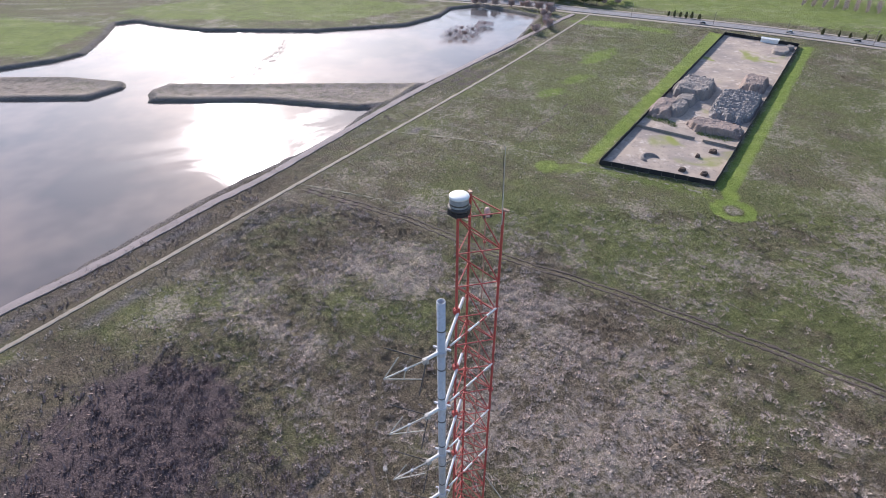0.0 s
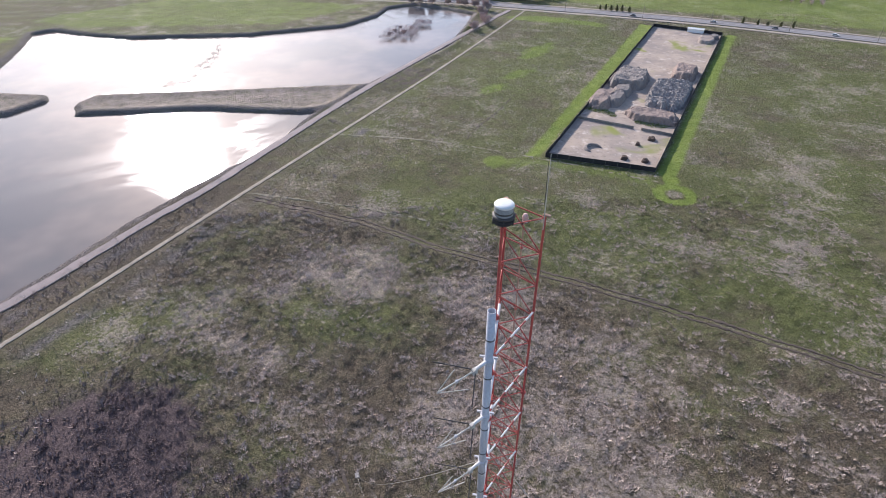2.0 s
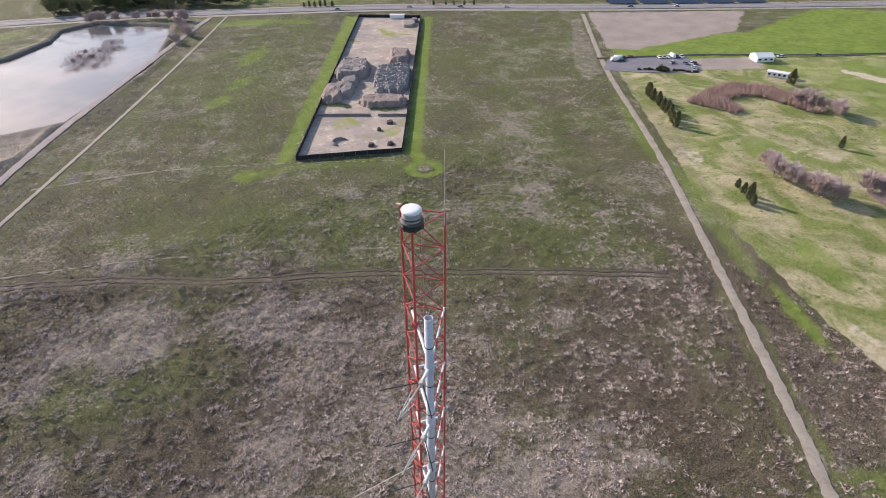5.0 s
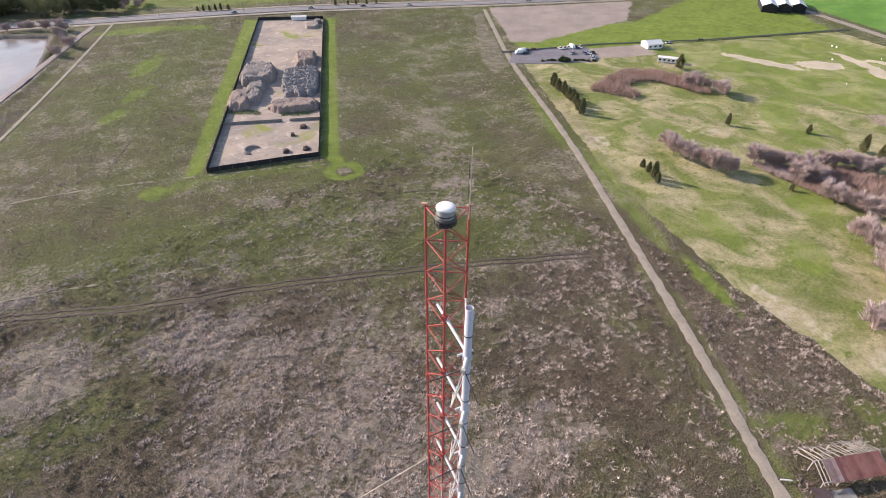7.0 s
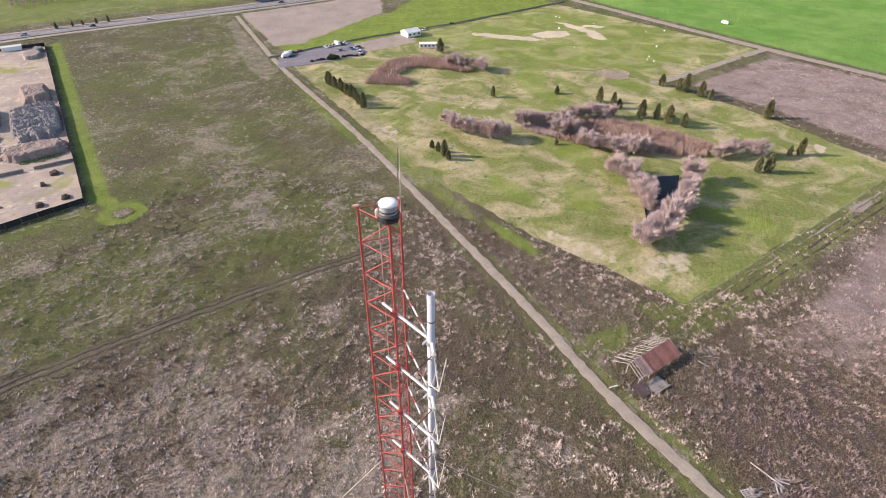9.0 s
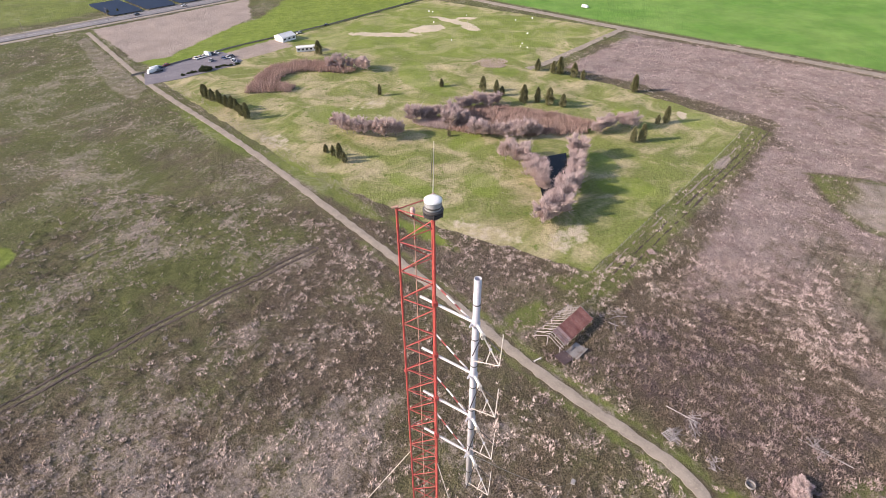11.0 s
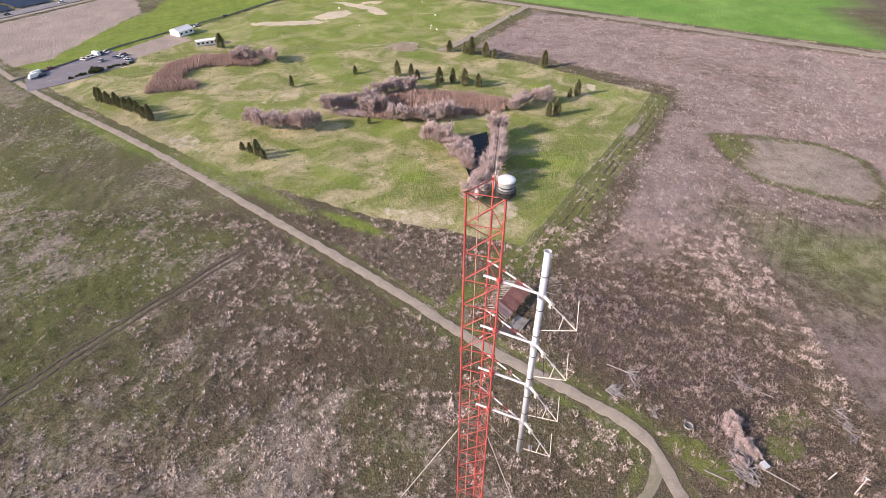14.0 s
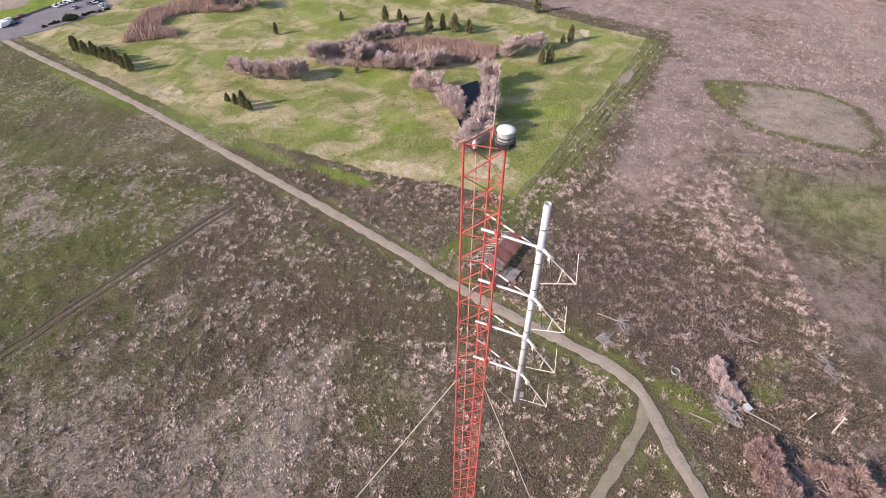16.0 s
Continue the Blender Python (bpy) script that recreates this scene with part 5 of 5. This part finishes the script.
def solar_field(x, y, rz, w, d, rows):
    ob = thing("solar_array", "block of dark blue solar panels in tilted rows", "solar array", (x, y, 0), rz, "solar arrays beyond the highway")
    pm = mesh_of(box(pose(0, 0, 1.6, 14), (w, d / rows * 0.93, 0.12), 0.0), "solar_panel")
    lm = mesh_of(tube((0, 0, 0), (0, 0, 1.6), 0.08, sides=6), "post")
    for i in range(rows):
        yy = -d / 2 + (i + 0.5) * d / rows
        part("solar_panel", pm, M_SOLAR, ob).location = (0, yy, 0)
        for k in (-0.4, 0, 0.4):
            part("post", lm, M_POST, ob).location = (k * w, yy, 0)
    return ob


for k in range(5):
    solar_field(402 + k * 26 - k * 2, 352 - k * 14, -32, 24, 46, 7)

# ---------------------------------------------------------------- parking lot, vehicles
tagged(part("parking_lot", slab([(252, 220), (270, 233), (312, 218), (316, 209), (303, 188), (293, 188), (266, 206)], -0.4, 0.2), M_PARK), "worn grey asphalt parking lot beside the golf course", "pavement", kind="structure")


def paint(name, rgb):
    return surface(name, rgb, tuple(v * 0.9 for v in rgb), 1.0, 12, tuple(v * 0.85 for v in rgb), 0.3, 0.1, 0.5)


def car(label, colour, long=4.5, wide=1.8, tall=1.45, van=False):
    ob = thing("car", label, "car", group="parked cars")
    bm = bmesh.new()
    top = tall * 0.55
    prof = [(-long / 2, 0.3), (-long / 2, top * 0.92), (-long * 0.30, top), (long * 0.36, top), (long / 2, top * 0.85), (long / 2, 0.3)]
    a = [bm.verts.new((px, -wide / 2, pz)) for px, pz in prof]
    b = [bm.verts.new((px, wide / 2, pz)) for px, pz in prof]
    bm.faces.new(a)
    bm.faces.new(b[::-1])
    for i in range(len(prof)):
        j = (i + 1) % len(prof)
        bm.faces.new((a[i], b[i], b[j], a[j]))
    bmesh.ops.recalc_face_normals(bm, faces=bm.faces)
    bmesh.ops.bevel(bm, geom=list(bm.edges), offset=0.08, segments=2, affect="EDGES")
    body = part("body", bm, colour, ob)
    f0, f1, r0, r1 = (-0.42, -0.36, 0.46, 0.48) if van else (-0.26, -0.10, 0.24, 0.40)
    cab = bmesh.new()
    lo = [(f0 * long, -wide / 2 + 0.06), (r1 * long, -wide / 2 + 0.06), (r1 * long, wide / 2 - 0.06), (f0 * long, wide / 2 - 0.06)]
    hi = [(f1 * long, -wide / 2 + 0.22), (r0 * long, -wide / 2 + 0.22), (r0 * long, wide / 2 - 0.22), (f1 * long, wide / 2 - 0.22)]
    vl = [cab.verts.new((*q, top - 0.02)) for q in lo]
    vh = [cab.verts.new((*q, tall - 0.05)) for q in hi]
    cab.faces.new(vh)
    for i in range(4):
        j = (i + 1) % 4
        cab.faces.new((vl[i], vl[j], vh[j], vh[i]))
    part("glass", cab, colour if van else M_GLASSDARK, ob)
    part("roof_panel", box(pose((f1 + r0) / 2 * long, 0, tall - 0.03), ((r0 - f1) * long + 0.05, wide - 0.40, 0.07), 0.03), colour, ob)
    wh = mesh_of(lathe([(0.18, -0.1), (0.32, -0.1), (0.33, 0), (0.32, 0.1), (0.18, 0.1)], 14), "wheel")
    for sx in (-0.31, 0.31):
        for sy in (-1, 1):
            w = part("wheel", wh, M_TYRE, ob)
            w.matrix_basis = pose(sx * long, sy * (wide / 2 - 0.08), 0.33, 90)
    for sy in (-1, 1):
        part("headlight", box(pose(-long / 2 + 0.02, sy * wide * 0.33, top * 0.75), (0.06, 0.3, 0.14), 0.02), M_LENS, ob)
    return ob


CARS = [car("white saloon car parked on asphalt", paint("white_car_paint", (0.75, 0.75, 0.74))), car("silver car parked on asphalt", paint("silver_car_paint", (0.42, 0.43, 0.45))),
        car("dark grey car on asphalt", paint("dark_car_paint", (0.045, 0.05, 0.06))), car("blue car parked on asphalt", paint("blue_car_paint", (0.07, 0.11, 0.22))),
        car("tall white van on asphalt", paint("van_paint", (0.78, 0.78, 0.76)), 5.6, 2.0, 2.3, True), car("red car parked on asphalt", paint("red_car_paint", (0.30, 0.04, 0.035)))]
spots = [(0, 299, 217.5, 70), (1, 302, 216.3, 70), (0, 304.5, 215.2, 68), (4, 307.2, 214, 66), (2, 309.8, 212.8, 66), (0, 312, 211, 66), (1, 297, 206, 10), (3, 303, 200.5, 65), (0, 305.6, 199, 65), (2, 308, 197.8, 65),
         (0, 300.5, 192.5, 60), (1, 298, 190.8, 60), (4, 271, 228.5, -20), (4, 275, 230, -25), (2, 274, 226, -20), (3, 279, 229.5, -22), (5, 284, 228, -20)]
spots += [(2, 388, 322.5, -27, 0.5), (0, 300, 376, 150, 0.5), (1, 232, 419, -28, 0.5), (2, 268, 397, -30, 0.5), (0, 421, 302.5, -27, 0.5), (2, 178, 443, -26, 0.5), (2, 389, 167, -27, 0.1), (0, 366, 178, -27, 0.1), (4, 482, -20, 60, 0.1)]
used = set()
for s in spots:
    m = pose(s[1], s[2], s[4] - 0.02 if len(s) > 4 else 0.2, 0, 0, s[3])
    if s[0] in used:
        copy_thing(CARS[s[0]], m)
    else:
        CARS[s[0]].matrix_basis = m
        used.add(s[0])

# ---------------------------------------------------------------- highway edge
tagged(part("road_line", ribbon(ROAD_MAIN, 0.25, 0.40, 0.0, 0.03, 8), M_LINE), "faded centre line on the highway", "road line", kind="structure")


def side_strip(off, width, z, mat, name, label):
    line = spline(ROAD_MAIN, 20)
    pts = []
    for i, c in enumerate(line):
        d = (line[min(i + 1, len(line) - 1)] - line[max(i - 1, 0)]).normalized()
        pts.append(tuple(c + Vector((-d.y, d.x)) * off))
    tagged(part(name, ribbon(pts, width, z, 0.3, 0.3, 8), mat), label, "road", kind="structure")


side_strip(-10.5, 5.0, 0.2, M_GRAVEL, "road_verge", "pale gravel verge along the highway")
side_strip(10.0, 4.0, 0.2, M_GRAVEL, "road_shoulder", "pale gravel shoulder along the highway")
scatter_copies(CF, [(159, 468, 0.5), (163, 466, 0.55), (167, 464, 0.6), (171, 462, 0.55), (175, 461, 0.6), (180, 458, 0.6), (253, 415, 0.55), (262, 410, 0.4), (268, 407, 0.45), (276, 403, 0.4), (283, 399, 0.5), (385, 345, 0.6), (392, 342, 0.4)], 0.9, 1.1, 31)


def utility_pole(x, y, h):
    ob = thing("utility_pole", "weathered timber utility pole with a crossarm", "pole", (x, y, 0), -28, "utility poles on the highway")
    part("shaft", tube((0, 0, -0.3), (0, 0, h), 0.16, 0.11, 8), M_POST, ob)
    part("crossarm", box(pose(0, 0, h - 0.6), (0.12, 2.4, 0.12), 0.01), M_POST, ob)
    for s in (-1, 0, 1):
        part("insulator", lathe([(0.03, 0), (0.06, 0.05), (0.05, 0.14), (0.02, 0.18)], 8, (0, s * 1.05, h - 0.54)), M_LENS, ob)


for x, y in ((183, 436), (226, 412), (128, 462), (272, 386), (318, 358), (70, 488), (366, 330)):
    utility_pole(x, y, 10.5)

# ---------------------------------------------------------------- town edge and orchard beyond the highway
GT = [bare_tree(61, 9, 4.5, M_LEAF, "town_tree", "dull green leafy tree at the town edge", n=3600), bare_tree(62, 10, 4.8, M_CONIFER, "town_tree", "dark evergreen tree at the town edge", n=3600)]
rnd_t = random.Random(5)
town = [(rnd_t.uniform(-20, 112), rnd_t.uniform(0, 110)) for _ in range(150)]
scatter_copies(GT, [(x, 536 - 0.30 * x + dy) for x, dy in town if not (70 < x and dy > 70)], 1.0, 1.5, 41)
for x, y, rz in ((20, 566, 20), (52, 572, 70), (85, 548, 20), (5, 600, 40), (60, 600, 20), (34, 590, 10)):
    gable_building("house", "pale town house among trees", x, y, rz, 13, 9, 3.2, 2.4, M_WALLWHITE, M_CONCRETE, 3, category="house")
scatter_copies(BT, [(115 + 4 * i, 508 + (i % 3) * 8, 0.9) for i in range(6)], 0.8, 1.1, 43)
OR = [bare_tree(71, 5.0, 2.4, M_TWIG, "orchard_tree", "leafless grey orchard tree in a row", n=700)]
scatter_copies(OR, [(282 + 6.5 * i + 4 * j, 506 - 4.2 * i + 6.5 * j) for i in range(11) for j in range(6)], 0.9, 1.1, 44)

# ---------------------------------------------------------------- ruined barn by the farm road
def barn():
    """Open timber barn: rusty sheets left on one slope, bare rafters on the other."""
    c0, c1 = Vector((98.8, -12.2)), Vector((112.0, -20.6))
    L = (c1 - c0).length
    rz = math.degrees(math.atan2(c1.y - c0.y, c1.x - c0.x))
    ob = thing("ruined_barn", "collapsing timber barn with rusty red sheets on one slope", "barn", (c0.x - 2.6, c0.y + 0.2, 0), rz)
    d, h, rise = 8.0, 1.9, 1.8
    rnd = random.Random(8)
    # posts and plates
    for yy in (0, d / 2, d):
        top = h + (rise if yy == d / 2 else 0)
        for i in range(5):
            part("post", beam((i * L / 4, yy, -0.1), (i * L / 4 + rnd.uniform(-0.1, 0.1), yy, top), 0.18, 0.18), M_TIMBER, ob)
        part("plate", beam((-0.3, yy, top), (L + 0.3, yy, top), 0.16, 0.16), M_TIMBER, ob)
    n = 19
    for i in range(n):
        x = i * L / (n - 1)
        part("rafter", beam((x, -0.5, h - 0.25), (x, d / 2, h + rise + 0.1), 0.09, 0.14), M_TIMBER, ob)
        if rnd.random() < 0.85:
            part("rafter", beam((x + rnd.uniform(-0.15, 0.15), d / 2, h + rise + 0.1), (x + rnd.uniform(-0.3, 0.3), d + rnd.uniform(0.0, 0.8), h - 0.3 - rnd.uniform(0, 0.9)), 0.09, 0.14), M_TIMBER, ob)
    ang = math.degrees(math.atan2(rise, d / 2))
    sl = math.hypot(d / 2 + 0.5, rise)
    # corrugated sheets, one by one, each with its folds
    w = 0.95
    bm = bmesh.new()
    k = 10
    for j in range(2):
        vs = [[bm.verts.new((w * (i / k - 0.5), s * sl / 2, 0.03 * (i % 2) + zz)) for i in range(k + 1)] for s, zz in ((-1, 0), (1, 0))] if j == 0 else vs
    for i in range(k):
        bm.faces.new((vs[0][i], vs[0][i + 1], vs[1][i + 1], vs[1][i]))
    me_pale = mesh_of(bm.copy(), "roof_sheet")
    me = mesh_of(bm, "roof_sheet")
    for i in range(int(L / 0.9)):
        if i < 2 and rnd.random() < 0.6:
            continue
        o = part("roof_sheet", me if i > 4 else me_pale, M_ROOFRUST if i > 4 else M_ROOFOLD, ob)
        o.matrix_basis = pose(0.5 + i * 0.9, d / 4 - 0.25, h + rise / 2 + 0.12 + rnd.uniform(0, 0.04), ang + rnd.uniform(-1, 1), 0, rnd.uniform(-1, 1))
    for i in range(14):
        x = rnd.uniform(0, L)
        y = d / 2 + rnd.uniform(0.4, 3.4)
        part("batten", beam((x, y, h + rise - (y - d / 2) * 0.48 + 0.2), (x + rnd.uniform(1, 2.6), y + rnd.uniform(-0.2, 0.2), h + rise - (y - d / 2) * 0.48 + 0.2), 0.10, 0.05), M_TIMBER, ob)
    for i in range(10):
        part("wall_board", box(pose(L + 0.05, 0.5 + i * 0.8, 1.1, 0, 0, 0), (0.05, 0.35, 2.2 - rnd.random() * 0.8)), M_TIMBER, ob)
    return ob


M_ROOFOLD = surface("bleached_rusty_sheet", (0.38, 0.27, 0.245), (0.30, 0.16, 0.13), 0.9, 6, (0.46, 0.38, 0.35), 0.85, bump=0.3, vary=0.4)
barn()
M_DARKSHEET = surface("dark_rusted_sheet", (0.12, 0.075, 0.065), (0.17, 0.11, 0.095), 0.6, 6, (0.08, 0.05, 0.045), 0.85, bump=0.3)
lean = thing("fallen_roof", "fallen dark rusty roof sheet beside the barn", "roof wreck", (94.0, -13.2, 0), -35)
part("sheet", box(pose(0, 0, 0.9, 8, 12), (4.6, 3.6, 0.08), 0.02), M_DARKSHEET, lean)
for sx in (-1.8, 1.8):
    part("post", beam((sx, 1.4, -0.1), (sx, 1.4, 1.0), 0.14, 0.14), M_TIMBER, lean)
    part("post", beam((sx, -1.4, -0.1), (sx, -1.4, 0.7), 0.14, 0.14), M_TIMBER, lean)
pad_c = thing("loading_pad", "grey concrete pad beside the barn", "slab", (97.6, -16.4, 0), -33)
part("slab", box(pose(0, 0, 0.1), (5.0, 3.8, 0.5), 0.03), M_CONCRETE, pad_c)
part("parapet", box(pose(0, -1.8, 0.5), (5.0, 0.25, 0.5), 0.03), M_TIMBER, pad_c)


def trough(x, y, rz):
    ob = thing("water_trough", "round pale concrete trough in the grass", "trough", (x, y, 0), rz)
    part("rim", lathe([(1.0, 0), (1.05, 0.7), (0.9, 0.72), (0.86, 0.2), (0.05, 0.18)], 24), M_CONCRETE, ob)
    part("leg", box(pose(1.3, 0, 0.5), (0.2, 0.2, 1.2), 0.02), M_TIMBER, ob)


trough(66.4, -52.3, 20)


def board_heap(name, label, x, y, a, b, h, n, seed, material=None, lmin=1.0, lmax=4.0):
    """A tangled heap of broken boards, each a real plank."""
    rnd = random.Random(seed)
    ob = thing(name, label, "debris", (x, y, 0))
    for i in range(n):
        r, t = math.sqrt(rnd.random()), rnd.uniform(0, 2 * math.pi)
        px, py = a * r * math.cos(t), b * r * math.sin(t)
        m = pose(px, py, 0.1 + h * (1 - r) * rnd.random(), rnd.uniform(-14, 14), rnd.uniform(-14, 14), rnd.choice((20, 30, 115)) + rnd.uniform(-35, 35))
        part("board", box(m, (rnd.uniform(lmin, lmax), rnd.uniform(0.12, 0.3), rnd.uniform(0.04, 0.12))), material or M_RUBBLEBOARD, ob)
    return tagged(ob, label, "debris", "debris heaps in the brush")


board_heap("timber_wreck", "collapsed heap of silvered boards and rubble", 58, -61, 4.5, 3.2, 1.4, 90, 1)
board_heap("timber_wreck", "scattered pale boards in brush", 76, -38.5, 1.8, 1.4, 0.5, 22, 2, None, 1.5, 3.2)
board_heap("timber_wreck", "low line of broken boards", 80, -43, 3.5, 1.0, 0.4, 22, 3)
board_heap("timber_wreck", "scattered pale planks by the roadside brush", 70, -46.5, 2.4, 1.6, 0.4, 22, 4, None, 0.6, 2.0)
board_heap("timber_wreck", "broken fence boards lying in brush", 78.5, -69, 3.6, 1.2, 0.5, 18, 5)
board_heap("timber_wreck", "reddish broken boards in the scrub", 69, -88, 5.5, 2.0, 0.5, 28, 6)
board_heap("timber_wreck", "wreckage of rusty and white boards in scrub", 42, -72, 5.0, 5.0, 0.9, 60, 7, surface("mixed_wreckage", (0.30, 0.18, 0.15), (0.42, 0.34, 0.31), 0.5, 4, (0.2, 0.12, 0.1), 0.9, vary=0.5), 0.5, 3.0)
# dark boards stand in for a small culvert in the stubble
board_heap("timber_wreck", "small dark culvert-like thing in stubble, built from boards", 115.8, -66.6, 1.6, 1.2, 0.7, 16, 9, M_DARKSHEET, 0.6, 1.8)
board_heap("timber_wreck", "loose boards beyond the barn", 112, -28, 6.0, 2.5, 0.4, 20, 8)
for a, b, lab in (((84, -37.5), (80.5, -44), "long fallen pole in the brush"), ((80.5, -65.5), (75, -75), "long broken rail lying in brush"), ((57.5, -63.5), (52, -70.5), "straight fallen timber beyond the board heap"), ((55.8, -52.3), (53.6, -56.2), "white fallen post on the grass")):
    tagged(part("fallen_timber", beam((*a, 0.2), (*b, 0.25), 0.18, 0.2), M_TIMBER), lab, "timber")
crate = thing("metal_crate", "grey metal crate beside the board heap", "crate", (57, -65.2, 0), 25)
part("box", box(pose(0, 0, 0.5), (1.6, 1.2, 1.0), 0.03), M_CONCRETE, crate)
part("lid", box(pose(0, 0, 1.03), (1.7, 1.3, 0.08), 0.02), M_GALV, crate)
stump = thing("tree_stump", "brown cut tree stump on the grass", "stump", (52.3, -59, 0))
part("bole", lathe([(0.5, -0.1), (0.38, 0.25), (0.36, 0.6), (0.02, 0.62)], 12), M_BARK, stump)


def pole_stub(x, y, h, lx, ly, lamp):
    ob = thing("timber_pole", "leaning pale timber pole in the brush" if not lamp else "pale timber pole topped by a bushy lamp head", "pole", (x, y, 0))
    part("shaft", tube((0, 0, -0.3), (lx, ly, h), 0.16, 0.13, 8), M_TIMBER, ob)
    part("cap", lathe([(0.15, 0), (0.17, 0.05), (0.02, 0.08)], 10, (lx, ly, h)), M_GALV, ob)
    if lamp:
        rnd = random.Random(3)
        for i in range(7):
            a = i * 0.9
            part("bracket", tube((lx, ly, h), (lx + 0.55 * math.cos(a), ly + 0.55 * math.sin(a), h + rnd.uniform(-0.1, 0.45)), 0.07, 0.05, 6), M_WHITE, ob)


pole_stub(54.6, -77.4, 3.2, -0.3, -0.2, False)
pole_stub(51.6, -81.2, 5.5, 0.2, -0.1, True)
# pallet and skip by the road fork
pal = thing("pallet_stack", "pale slatted pallets lying by the road", "pallet", (75.5, -37.2, 0), 40)
for i in range(7):
    part("slat", box(pose(-1.2 + i * 0.4, 0, 0.3), (0.2, 2.2, 0.06)), M_TIMBER, pal)
for yy in (-0.9, 0, 0.9):
    part("bearer", box(pose(0, yy, 0.17), (2.7, 0.12, 0.2)), M_TIMBER, pal)
# tank near the barn and the road
sign = thing("roadside_rail", "pale broken rail at the road edge", "rail", (92.2, -6.5, 0), -50)
part("rail", beam((-1.2, 0, 0.6), (1.2, 0, 0.7), 0.2, 0.25), M_WHITE, sign)
for sx in (-1, 1):
    part("post", beam((sx, 0, -0.1), (sx, 0, 0.65), 0.15, 0.15), M_TIMBER, sign)


# ---------------------------------------------------------------- golf course boundary
def wire_fence(pts, label, spacing=6.0):
    ob = thing("wire_fence", label, "fence")
    pm = mesh_of(tube((0, 0, -0.2), (0, 0, 1.5), 0.06, sides=6), "post")
    line = spline(pts, 1.0)
    step = int(spacing)
    for i in range(0, len(line), step):
        part("post", pm, M_POST, ob).location = (*line[i], 0)
    for z in (0.5, 1.0, 1.4):
        bm = bmesh.new()
        for a, b in zip(line[::step], line[step::step]):
            add_tube(bm, (*a, z), (*b, z), 0.015, sides=4, caps=False)
        part("wire", bm, M_CABLE, ob)


wire_fence([(132, -21), (231, -79), (262, -95)], "low post and wire fence along the golf course")
wire_fence([(110, -12.5), (120, -21.5), (128, -23)], "broken post and wire fence behind the barn", 3)
fence_line("rail_fence", "dark low rail fence along the driving range", [(264, 237), (323, 209), (392, 165), (500, 108)], 0.9, 6.0, M_POST, seed=9)
tagged(part("range_track", ribbon([(422, -46), (380, -22), (336, 3), (322, 14)], 5.0, 0.12, 0.4, 0.4), M_GRAVEL), "pale dirt track to the driving range", "road", kind="structure")
for off in (3.2, 6.0, 8.6):
    pts = [(136 - 0.49 * off, -22 - 0.87 * off), (231 - 0.49 * off, -79 - 0.87 * off), (262 - 0.49 * off, -97 - 0.87 * off)]
    tagged(part("mown_line", ribbon(pts, 0.55, 0.07, 0.3, 0.3, 2.0, seed=int(off * 10)), M_RUT if off > 4 else M_GRAVEL), "narrow wheel line in the mown strip along the fence", "track", kind="structure")
rr = random.Random(4)
M_MARK = paint("white_marker_paint", (0.8, 0.8, 0.78))
for i in range(12):
    x, y = rr.uniform(345, 450), rr.uniform(10, 120)
    s = thing("range_marker", "small white range marker sign in grass", "marker", (x, y, 0), rr.uniform(0, 90), "driving range markers")
    part("board", box(pose(0, 0, 1.0), (1.1, 0.1, 0.9), 0.02), M_MARK, s)
    part("post", tube((0, 0, -0.1), (0, 0, 0.7), 0.05, sides=6), M_POST, s)
